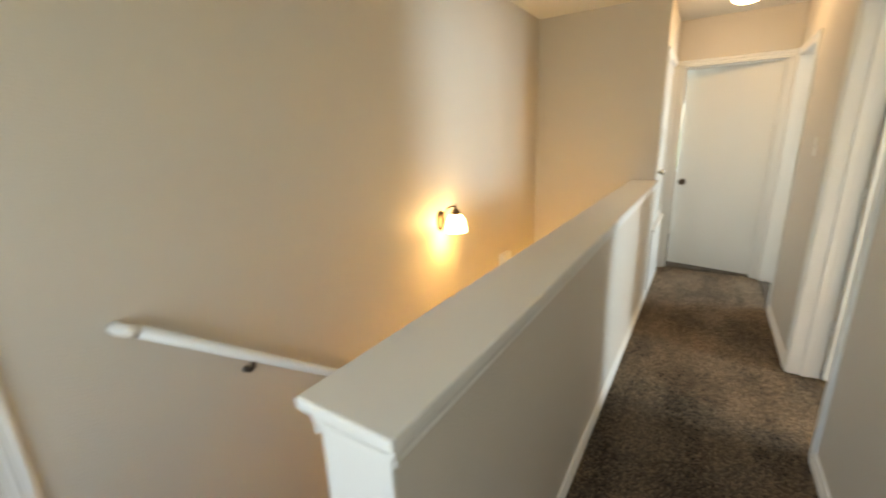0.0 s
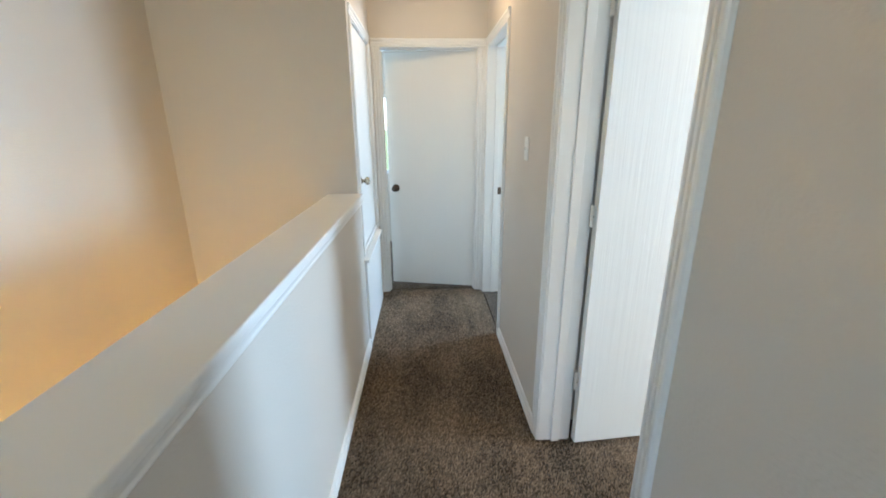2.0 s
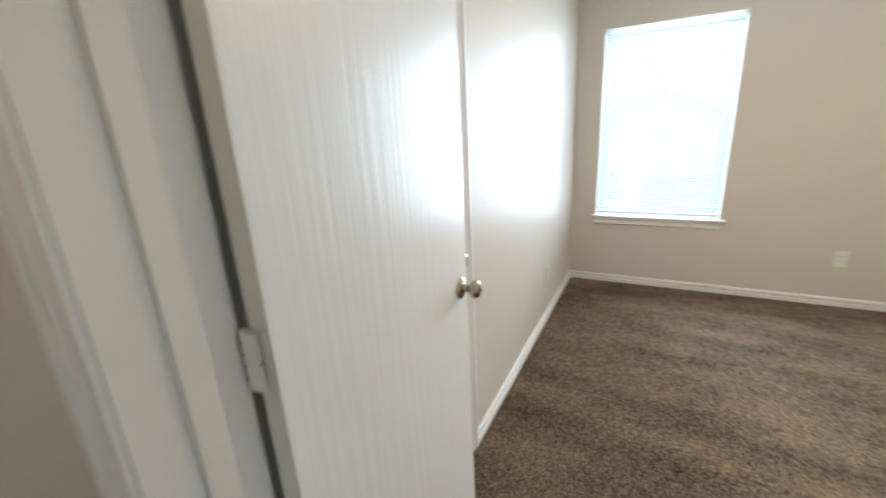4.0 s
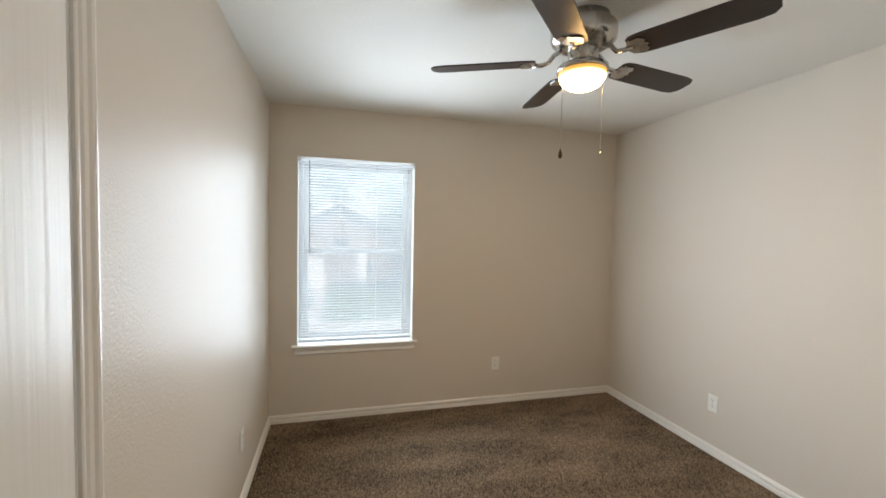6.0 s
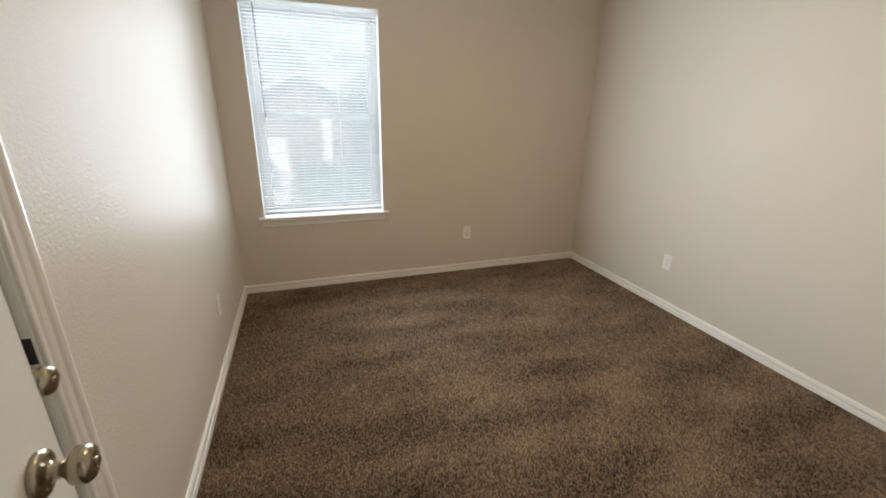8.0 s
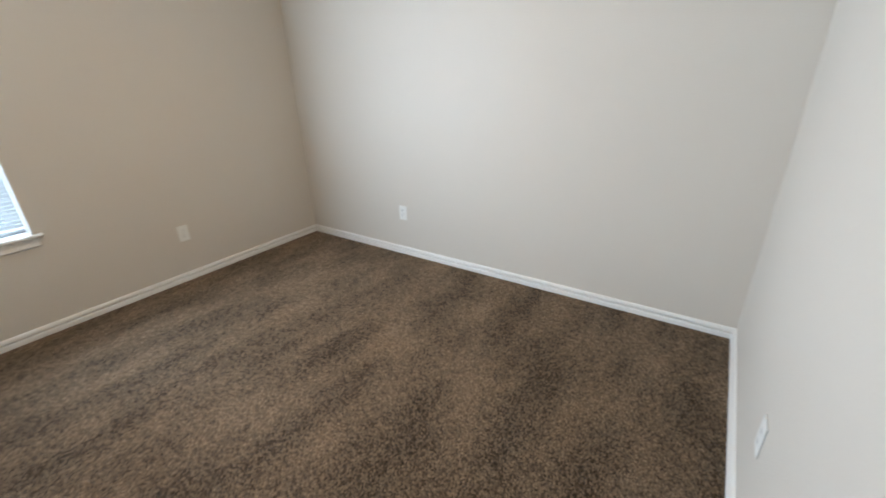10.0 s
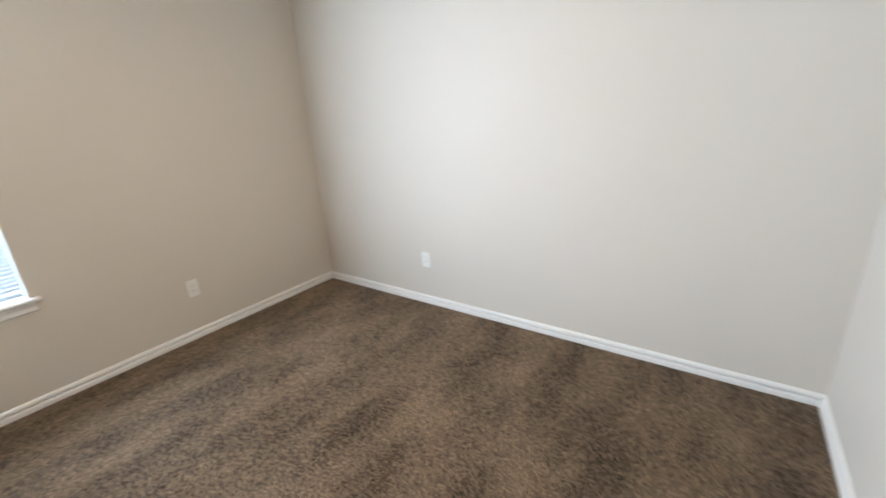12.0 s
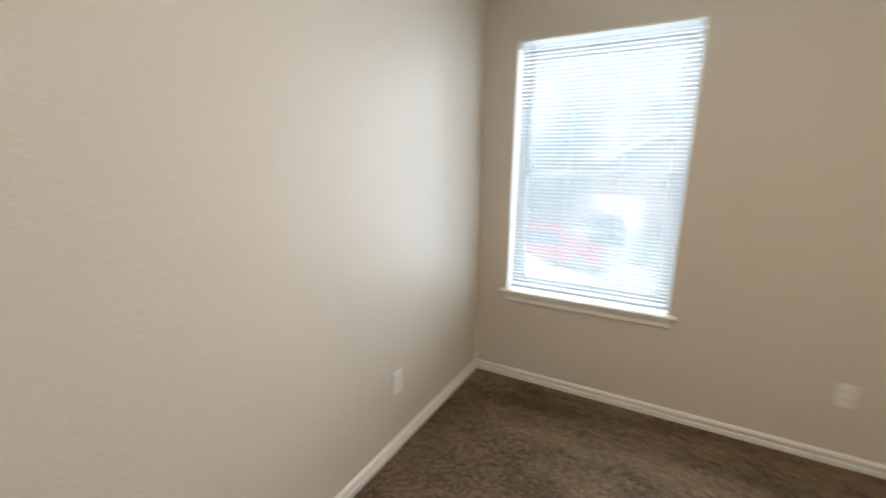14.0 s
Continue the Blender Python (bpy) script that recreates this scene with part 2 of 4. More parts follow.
def pile_material(name, light, dark):
    """Yarn of a cut-pile carpet: each tuft has its own shade, and the nap drifts in swaths."""
    m = bpy.data.materials.new(name)
    m.use_nodes = True
    t = m.node_tree
    n, l = t.nodes, t.links
    b = n["Principled BSDF"]
    b.inputs["Roughness"].default_value = 0.8
    b.inputs["Specular IOR Level"].default_value = 0.25
    b.inputs["Sheen Weight"].default_value, b.inputs["Sheen Roughness"].default_value = 0.2, 0.45
    b.inputs["Sheen Tint"].default_value = (1.0, 0.84, 0.70, 1)
    geo = n.new("ShaderNodeNewGeometry")
    coord = n.new("ShaderNodeTexCoord")
    swath = n.new("ShaderNodeMapping")
    swath.inputs["Rotation"].default_value, swath.inputs["Scale"].default_value = (0, 0, radians(-22)), (1.0, 0.4, 1.0)
    l.new(coord.outputs["Object"], swath.inputs["Vector"])
    track = n.new("ShaderNodeTexNoise")
    track.inputs["Scale"].default_value, track.inputs["Detail"].default_value = 4.5, 4
    l.new(swath.outputs["Vector"], track.inputs["Vector"])
    clump = n.new("ShaderNodeTexNoise")
    clump.inputs["Scale"].default_value, clump.inputs["Detail"].default_value = 28, 2
    l.new(coord.outputs["Object"], clump.inputs["Vector"])
    add = n.new("ShaderNodeMath")
    add.operation = "MULTIPLY_ADD"
    l.new(geo.outputs["Random Per Island"], add.inputs[0])
    add.inputs[1].default_value = 0.85
    wide = n.new("ShaderNodeMath")
    wide.operation = "MULTIPLY_ADD"
    l.new(track.outputs["Fac"], wide.inputs[0])
    wide.inputs[1].default_value, wide.inputs[2].default_value = 1.3, -0.15
    l.new(wide.outputs[0], add.inputs[2])
    add2 = n.new("ShaderNodeMath")
    add2.operation = "MULTIPLY_ADD"
    l.new(clump.outputs["Fac"], add2.inputs[0])
    add2.inputs[1].default_value = 0.28
    l.new(add.outputs[0], add2.inputs[2])
    rng = n.new("ShaderNodeMapRange")
    rng.inputs["From Min"].default_value, rng.inputs["From Max"].default_value = 0.60, 1.58
    l.new(add2.outputs[0], rng.inputs["Value"])
    ramp = n.new("ShaderNodeMix")
    ramp.data_type = "RGBA"
    ramp.inputs["A"].default_value, ramp.inputs["B"].default_value = (*dark, 1), (*light, 1)
    l.new(rng.outputs["Result"], ramp.inputs["Factor"])
    l.new(ramp.outputs["Result"], b.inputs["Base Color"])
    return m


YARN = pile_material("brown_carpet_yarn", (0.395, 0.285, 0.190), (0.036, 0.0245, 0.0155))
PLASTIC = material("white_plastic", (0.85, 0.84, 0.80), 0.35, vary=0.03, coarse=8)
DARK_SLOT = material("dark_slot", (0.03, 0.028, 0.025), 0.6)
BRASS = material("aged_nickel_metal", (0.46, 0.40, 0.31), 0.24, metal=1.0, vary=0.25, coarse=30, fine=0.05, fine_scale=200)
BRONZE = material("oiled_bronze_metal", (0.10, 0.07, 0.05), 0.4, metal=0.8, vary=0.3, coarse=25)
NICKEL = material("brushed_nickel", (0.52, 0.49, 0.45), 0.26, metal=1.0, vary=0.2, coarse=15, fine=0.1, fine_scale=160, stretch=(1, 1, 0.1))
STEEL = material("hinge_steel", (0.62, 0.61, 0.58), 0.35, metal=0.9, vary=0.2, coarse=40)
BLADE = material("dark_walnut_blade", (0.020, 0.011, 0.008), 0.42, vary=0.4, coarse=6, fine=0.2, fine_scale=50, stretch=(0.1, 1, 1))


def thin_plastic(name, color, rough):
    """Thin white plastic that lets some light through."""
    m = material(name, color, rough, vary=0.04, coarse=5)
    t = m.node_tree
    thin = t.nodes.new("ShaderNodeBsdfTranslucent")
    thin.inputs["Color"].default_value = (0.92, 0.93, 0.93, 1)
    mix = t.nodes.new("ShaderNodeMixShader")
    mix.inputs[0].default_value = 0.85
    t.links.new(t.nodes["Principled BSDF"].outputs[0], mix.inputs[1])
    t.links.new(thin.outputs[0], mix.inputs[2])
    t.links.new(mix.outputs[0], t.nodes["Material Output"].inputs["Surface"])
    return m


SLAT = thin_plastic("white_blind_slat", (0.88, 0.88, 0.86), 0.4)
VINYL = thin_plastic("white_vinyl_window", (0.86, 0.87, 0.87), 0.35)
CORD = material("blind_cord", (0.7, 0.7, 0.68), 0.8)
WAND = material("clear_grey_wand", (0.25, 0.25, 0.26), 0.3)
SCONCE_GLASS = glow("lit_sconce_glass", (1.0, 0.67, 0.26), SCONCE_GLOW)
# glass of the added, hidden sconce that brightens the stairwell from below
ADDED_LOWER_GLASS = glow("added_lower_sconce_glass", (1.0, 0.63, 0.16), ADDED_LOWER_GLOW)
HALL_GLASS = glow("lit_hall_lamp_glass", (1.0, 0.71, 0.38), HALL_GLOW)


def lit_bowl(name, rim, heart, strength, top, bottom):
    """Amber glass with a bulb behind it: dim and deep in colour at the rim, bright and pale at the bottom."""
    m = glow(name, heart, strength)
    t = m.node_tree
    b = t.nodes["Principled BSDF"]
    coord = t.nodes.new("ShaderNodeTexCoord")
    split = t.nodes.new("ShaderNodeSeparateXYZ")
    t.links.new(coord.outputs["Object"], split.inputs[0])
    depth = t.nodes.new("ShaderNodeMapRange")
    depth.interpolation_type = "SMOOTHSTEP"
    depth.inputs["From Min"].default_value, depth.inputs["From Max"].default_value = top, bottom
    t.links.new(split.outputs["Z"], depth.inputs["Value"])
    mix = t.nodes.new("ShaderNodeMix")
    mix.data_type = "RGBA"
    mix.inputs["A"].default_value, mix.inputs["B"].default_value = (*rim, 1), (*heart, 1)
    t.links.new(depth.outputs["Result"], mix.inputs["Factor"])
    t.links.new(mix.outputs["Result"], b.inputs["Emission Color"])
    b.inputs["Base Color"].default_value = (0.55, 0.42, 0.18, 1)
    b.inputs["Roughness"].default_value = 0.2
    return m


FAN_GLASS = lit_bowl("lit_amber_bowl_glass", (0.0055, 0.0031, 0.0006), (1.0, 0.68, 0.30), FAN_GLOW, -0.246, -0.314)
GRASS = material("lawn_grass", (0.085, 0.13, 0.035), 0.9, vary=0.5, coarse=1.2, fine=0.8, fine_scale=30, depth=0.03, dark=(0.05, 0.075, 0.02))
CONCRETE = material("sunlit_concrete", (0.42, 0.40, 0.37), 0.85, vary=0.2, coarse=0.8, fine=0.4, fine_scale=25)
SHINGLE = material("grey_roof_shingle", (0.17, 0.15, 0.14), 0.9, vary=0.3, coarse=2, fine=0.6, fine_scale=8, depth=0.02)
BRICK = material("tan_brick_wall", (0.30, 0.22, 0.17), 0.85, vary=0.3, coarse=4, fine=0.5, fine_scale=14, depth=0.01)
HOUSE_TRIM = material("house_trim_white", (0.75, 0.74, 0.70), 0.6, vary=0.06)
DARK_GLASS = material("dark_window_glass", (0.03, 0.035, 0.04), 0.08, vary=0.1)
BARK = material("tree_bark", (0.10, 0.075, 0.055), 0.9, vary=0.4, coarse=6, fine=0.8, fine_scale=20, depth=0.02, stretch=(1, 1, 0.2))
LEAF = material("tree_leaves", (0.075, 0.125, 0.03), 0.7, vary=0.5, coarse=1.5, dark=(0.04, 0.07, 0.018))
RED = material("red_car_paint", (0.42, 0.02, 0.025), 0.25, vary=0.06)
WHITE_CAR = material("white_car_paint", (0.75, 0.75, 0.75), 0.25, vary=0.05)
BLUE_CAR = material("dark_blue_car_paint", (0.03, 0.045, 0.085), 0.25, vary=0.1)
RUBBER = material("tyre_rubber", (0.02, 0.02, 0.02), 0.85)
LAMP_LENS = material("car_lamp_lens", (0.7, 0.65, 0.6), 0.15)


def glass_material():
    m = bpy.data.materials.new("window_glass")
    m.use_nodes = True
    t = m.node_tree
    t.nodes.remove(t.nodes["Principled BSDF"])
    clear = t.nodes.new("ShaderNodeBsdfTransparent")
    clear.inputs["Color"].default_value = (0.93, 0.96, 0.97, 1)
    gloss = t.nodes.new("ShaderNodeBsdfGlossy")
    gloss.inputs["Roughness"].default_value = 0.02
    fres = t.nodes.new("ShaderNodeFresnel")
    fres.inputs["IOR"].default_value = 1.45
    mix = t.nodes.new("ShaderNodeMixShader")
    t.links.new(fres.outputs[0], mix.inputs[0])
    t.links.new(clear.outputs[0], mix.inputs[1])
    t.links.new(gloss.outputs[0], mix.inputs[2])
    t.links.new(mix.outputs[0], t.nodes["Material Output"].inputs["Surface"])
    return m


GLASS = glass_material()

# ---- large structure ----
BOTTOM = -2.9
ROOM2_S, ROOM2_N, ROOM2_E = 3.80, 6.70, 4.10
BATH_N = 6.60
D2 = (4.05, 4.802)          # second bedroom's doorway along y
D3 = (-0.112, 0.662)        # end doorway along x
CLO = (1.135, 1.905)        # bedroom closet doorway along x
LINEN = (3.985, 4.725)      # hall closet door along y
HEAD = 2.045
J = 0.019                   # jamb board

wall("wall_west", "x", HALL_R, W, -1.3, HALL_END + 0.11, -0.02, 2.5, PAINT, [(DOOR_S - J, DOOR_N + J, -0.02, HEAD + J), (D2[0] - J, D2[1] + J, -0.02, HEAD + J)])
wall("wall_north", "y", N, N + 0.115, W, E, -0.02, 2.5, PAINT, [(CLO[0] - J, CLO[1] + J, -0.02, HEAD + J)])
wall("wall_east", "x", E, E + 0.16, S - 0.12, N + 0.115, -0.02, 2.5, PAINT, [WIN])
wall("wall_south", "y", S - 0.12, S, W, E, -0.02, 2.5, PAINT)
wall("wall_hall_end", "y", HALL_END, HALL_END + 0.11, STAIR_L, HALL_R, -0.02, 2.5, PAINT, [(D3[0] - J, D3[1] + J, -0.02, HEAD + J)])
wall("wall_hall_closet", "x", HALL_L - 0.11, HALL_L, STAIR_END + 0.1, HALL_END, -0.02, 2.5, PAINT, [(LINEN[0] - J, LINEN[1] + J, 0.645, HEAD + J)])
wall("wall_stair_end", "y", STAIR_END, STAIR_END + 0.1, STAIR_L, HALL_L, BOTTOM, 2.5, PAINT, label="tan painted wall closing the stairwell")
wall("wall_stair_side", "x", STAIR_L - 0.12, STAIR_L, -1.3, HALL_END + 0.11, BOTTOM, 2.5, PAINT, label="tall tan painted wall beside the stairs")
# the south opening is added, for the unseen landing window and its fill light
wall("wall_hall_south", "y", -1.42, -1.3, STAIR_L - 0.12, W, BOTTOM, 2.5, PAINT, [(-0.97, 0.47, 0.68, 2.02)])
wall("wall_half", "x", RAIL_L, RAIL_R, 0.36, STAIR_END, BOTTOM, 1.017, PAINT, label="waist-high painted half wall beside the stairs")
wall("wall_closet_back", "y", ROOM2_S - 0.11, ROOM2_S, W, ROOM2_E, -0.02, 2.5, PAINT)
wall("wall_closet_side", "x", E, E + 0.12, N + 0.115, ROOM2_S - 0.11, -0.02, 2.5, PAINT)
wall("wall_room_east", "x", ROOM2_E, ROOM2_E + 0.16, ROOM2_S, ROOM2_N, -0.02, 2.5, PAINT, [(4.6, 5.9, 0.6, 2.06)])
wall("wall_room_north", "y", ROOM2_N, ROOM2_N + 0.12, W, ROOM2_E, -0.02, 2.5, PAINT)
wall("wall_bath_north", "y", BATH_N, BATH_N + 0.14, STAIR_L, HALL_R, -0.02, 2.5, PAINT, [(-0.75, -0.15, 0.89, 1.84)])
wall("wall_bath_east", "x", HALL_R, W, HALL_END + 0.11, ROOM2_N + 0.12, -0.02, 2.5, PAINT)
wall("wall_bath_west", "x", STAIR_L - 0.12, STAIR_L, HALL_END + 0.11, BATH_N + 0.14, -0.02, 2.5, PAINT)


def slab(name, x0, y0, x1, y1, z0, z1, mat, label, category):
    return tagged(part(name, solid((x0, y0, z0, x1, y1, z1)), mat), label, category, "", "structure")


slab("floor_bedroom", HALL_R, S - 0.1, E + 0.1, N + 0.6, -0.16, -0.007, CARPET, "dark brown cut-pile carpet with vacuum tracks", "carpet")
slab("floor_hall", RAIL_L + 0.01, 0.4, HALL_R, HALL_END + 0.06, -0.16, -0.007, CARPET, "dark brown cut-pile carpet in the hallway", "carpet")
slab("floor_landing", STAIR_L, -1.3, HALL_R, 0.4, -0.16, 0.0, CARPET, "dark brown cut-pile carpet on the landing", "carpet")
slab("floor_room", W - 0.137, N + 0.6, ROOM2_E, ROOM2_N, -0.16, -0.001, CARPET, "dark brown carpet of the next bedroom", "carpet")
slab("floor_closet", STAIR_L, STAIR_END + 0.1, HALL_L, HALL_END, -0.16, -0.002, CARPET, "dark floor of the hall closet", "carpet")
slab("floor_bath", STAIR_L, HALL_END + 0.06, HALL_R, BATH_N, -0.16, -0.002, CARPET, "dark brown carpet behind the end door", "carpet")
slab("ceiling_bedroom", W, S, E, N, CEIL, 2.56, CEILING_PAINT, "off-white textured bedroom ceiling", "ceiling")
slab("ceiling_hall", STAIR_L, -1.3, HALL_R, HALL_END, HALL_CEIL, 2.56, CEILING_PAINT, "off-white textured hallway ceiling", "ceiling")
slab("ceiling_room", W, N + 0.115, ROOM2_E, ROOM2_N, CEIL, 2.56, CEILING_PAINT, "off-white ceiling of the next bedroom", "ceiling")
slab("ceiling_bath", STAIR_L, HALL_END + 0.11, HALL_R, BATH_N, CEIL, 2.56, CEILING_PAINT, "off-white ceiling behind the end door", "ceiling")
slab("roof_slab", STAIR_L - 0.12, -1.42, E + 0.16, ROOM2_N + 0.14, 2.565, 2.7, CEILING_PAINT, "plain slab above the rooms", "roof")
slab("floor_lower", STAIR_L, -1.3, RAIL_L, STAIR_END, BOTTOM - 0.1, BOTTOM, CARPET, "carpet of the floor below", "carpet")

stairs = empty("stairs", pose(0, 0, 0), "carpeted stairs going down behind the half wall", "stairs", "", "structure")
step_mesh = None
for i in range(14):
    y0, z1 = 0.4 + 0.245 * i, -0.187 * (i + 1)
    if step_mesh is None:
        st = part("step", solid((STAIR_L, 0, -0.2, RAIL_L, 0.27, 0), bevel=0.012), CARPET, stairs)
        step_mesh = st.data
        st.matrix_basis = pose(0, y0, z1)
    else:
        shared("step", step_mesh, stairs, pose(0, y0, z1))

# half wall's cap
cap = empty("half_wall_cap", pose(0, 0, 0), "white painted wooden cap with moulding on the half wall", "trim", "", "structure")
CAP_L, CAP_R, CAP_Z = -0.372, -0.156, 1.06
part("cap_board", solid((CAP_L, 0.333, 1.034, CAP_R, STAIR_END - 0.001, CAP_Z), bevel=0.006, segments=3), TRIM, cap)
COVE = [(0, 0), (0.016, 0), (0.016, -0.010), (0.011, -0.018), (0.008, -0.030), (0.009, -0.038), (0.006, -0.044), (0, -0.045)]
part("moulding", sweep(COVE, (RAIL_R, 0.345, 1.034), (1, 0, 0), (0, 0, 1), (0, STAIR_END - 0.346, 0)), TRIM, cap)
part("moulding", sweep(COVE, (RAIL_L, 0.345, 1.034), (-1, 0, 0), (0, 0, 1), (0, STAIR_END - 0.346, 0)), TRIM, cap)
part("moulding", sweep(COVE, (RAIL_L - 0.012, 0.36, 1.034), (0, -1, 0), (0, 0, 1), (RAIL_R - RAIL_L + 0.024, 0, 0)), TRIM, cap)
part("end_board", solid((RAIL_L - 0.001, 0.352, -0.02, RAIL_R + 0.001, 0.3598, 1.012), bevel=0.002), TRIM, cap)

# baseboards
SHOE = [(0, 0), (0.017, 0), (0.017, 0.022), (0.015, 0.027), (0.011, 0.030), (0, 0.030)]
BEAD = [(0, 0.038), (0.012, 0.038), (0.013, 0.049), (0.010, 0.057), (0.005, 0.062), (0, 0.063)]


def baseboard(name, p, out, along):
    """From p along the wall, standing out from it by out."""
    board = tagged(part(name, sweep(SHOE, p, out, (0, 0, 1), along), TRIM), "white painted two-strip baseboard with an open groove", "baseboard", "baseboards", "structure")
    part("upper_strip", sweep(BEAD, p, out, (0, 0, 1), along), TRIM, board)
    return board


CW = 0.062  # casing width
baseboard("baseboard_north", (CLO[1] + CW + 0.004, N, 0), (0, -1, 0), (E - CLO[1] - CW - 0.004, 0, 0))
baseboard("baseboard_east", (E, S, 0), (-1, 0, 0), (0, N - S, 0))
baseboard("baseboard_south", (W, S, 0), (0, 1, 0), (E - W, 0, 0))
baseboard("baseboard_west", (W, S, 0), (1, 0, 0), (0, DOOR_S - CW - 0.004 - S, 0))
baseboard("baseboard_hall_right", (HALL_R, -1.3, 0), (-1, 0, 0), (0, DOOR_S - CW - 0.004 + 1.3, 0))
baseboard("baseboard_hall_middle", (HALL_R, DOOR_N + CW + 0.004, 0), (-1, 0, 0), (0, D2[0] - CW - 0.004 - DOOR_N - CW - 0.004, 0))
baseboard("baseboard_half_wall", (RAIL_R, 0.36, 0), (1, 0, 0), (0, STAIR_END - 0.36, 0))
baseboard("baseboard_room", (W, ROOM2_N, 0), (0, -1, 0), (ROOM2_E - W, 0, 0))

# ---- door frames ----
CASE = [(0, 0), (0, 0.009), (0.004, 0.011), (0.009, 0.011), (0.012, 0.007), (0.017, 0.007), (0.021, 0.012), (0.031, 0.014), (0.035, 0.010), (0.040, 0.010), (0.044, 0.016), (0.052, 0.018), (0.058, 0.017), (CW, 0.012), (CW, 0)]


def casing_set(frame_ob, plane, out, a0, a1, axis, head, bottom=0.0, legs=(True, True)):
    """Casing legs and head round an opening a0..a1 on a wall face at plane; out is +1 or -1 along the wall's normal."""
    def at(a, z):
        return (plane, a, z) if axis == "x" else (a, plane, z)
    v = (out, 0, 0) if axis == "x" else (0, out, 0)
    ua = Vector((0, 1, 0) if axis == "x" else (1, 0, 0))
    r = 0.004
    if legs[0]:
        part("casing_leg", sweep(CASE, at(a0 - r, bottom), -ua, v, (0, 0, head + r - bottom)), TRIM, frame_ob)
    if legs[1]:
        part("casing_leg", sweep(CASE, at(a1 + r, bottom), ua, v, (0, 0, head + r - bottom)), TRIM, frame_ob)
    lo = a0 - r - (CW if legs[0] else 0)
    hi = a1 + r + (CW if legs[1] else 0)
    part("casing_head", sweep(CASE, at(lo, head + r), (0, 0, 1), v, ua * (hi - lo)), TRIM, frame_ob)


def jambs(frame_ob, lo, hi, a0, a1, axis, head, stop=None, bottom=0.0):
    def bx(p0, p1, b0, b1, z0, z1):
        return (p0, b0, z0, p1, b1, z1) if axis == "x" else (b0, p0, z0, b1, p1, z1)
    e = 0.0015
    part("jamb", solid(bx(lo - e, hi + e, a0 - J, a0, bottom, head), bevel=0.001), TRIM, frame_ob)
    part("jamb", solid(bx(lo - e, hi + e, a1, a1 + J, bottom, head), bevel=0.001), TRIM, frame_ob)
    part("jamb_head", solid(bx(lo - e, hi + e, a0 - J, a1 + J, head, head + J), bevel=0.001), TRIM, frame_ob)
    if stop:
        s0, s1 = stop
        part("door_stop", solid(bx(s0, s1, a0, a0 + 0.011, bottom, head), bevel=0.002), TRIM, frame_ob)
        part("door_stop", solid(bx(s0, s1, a1 - 0.011, a1, bottom, head), bevel=0.002), TRIM, frame_ob)
        part("door_stop", solid(bx(s0, s1, a0 + 0.011, a1 - 0.011, head - 0.011, head), bevel=0.002), TRIM, frame_ob)


def door_frame(name, label):
    return empty(name, pose(0, 0, 0), label, "door frame", "door frames", "structure")


fr = door_frame("door_frame_1", "white moulded casing round the bedroom doorway")
jambs(fr, HALL_R, W, DOOR_S, DOOR_N, "x", HEAD, (0.80, 0.838))
casing_set(fr, HALL_R, -1, DOOR_S, DOOR_N, "x", HEAD)
casing_set(fr, W, 1, DOOR_S, DOOR_N, "x", HEAD)
fr = door_frame("door_frame_2", "white moulded casing round the next bedroom's doorway")
jambs(fr, HALL_R, W, D2[0], D2[1], "x", HEAD, (0.80, 0.838))
casing_set(fr, HALL_R, -1, D2[0], D2[1], "x", HEAD)
part("strike_plate", solid((0.842, D2[1] - 0.0015, 0.895, 0.872, D2[1] + 0.001, 0.955), bevel=0.0005), BRONZE, fr, "dark strike plate")
fr = door_frame("door_frame_3", "white moulded casing round the door at the hall's end")
jambs(fr, HALL_END, HALL_END + 0.11, D3[0], D3[1], "y", HEAD, (HALL_END + 0.035, HALL_END + 0.07))
casing_set(fr, HALL_END, -1, D3[0], D3[1], "y", HEAD)
fr = door_frame("door_frame_4", "white moulded casing round the bedroom closet door")
jambs(fr, N, N + 0.115, CLO[0], CLO[1], "y", HEAD, (N + 0.055, N + 0.09))
casing_set(fr, N, -1, CLO[0], CLO[1], "y", HEAD)
fr = door_frame("door_frame_5", "white moulded casing round the raised hall closet door")
jambs(fr, HALL_L - 0.11, HALL_L, LINEN[0], LINEN[1], "x", HEAD, (HALL_L - 0.08, HALL_L - 0.055), bottom=0.665)
part("jamb_sill", solid((HALL_L - 0.111, LINEN[0] - J, 0.646, HALL_L + 0.0015, LINEN[1] + J, 0.665), bevel=0.001), TRIM, fr)
casing_set(fr, HALL_L, 1, LINEN[0], LINEN[1], "x", HEAD, bottom=0.64)


# ---- doors ----
def knob(parent, m, metal, slot=True):
    """A round door knob on a rosette, standing out along m's z."""
    h = part("door_handle", lathe([(0.0, 0), (0.033, 0), (0.034, 0.003), (0.031, 0.008), (0.022, 0.011), (0.016, 0.012), (0.012, 0.016), (0.011, 0.026), (0.015, 0.031), (0.024, 0.037), (0.0275, 0.046), (0.0265, 0.054), (0.022, 0.060), (0.012, 0.0625), (0.0, 0.063)], m), metal, parent, "round metal door knob", smooth=True)
    if slot:
        part("key_button", lathe([(0.0, 0.0625), (0.006, 0.0625), (0.006, 0.066), (0.0, 0.0665)], m, 12), metal, h)
    return h


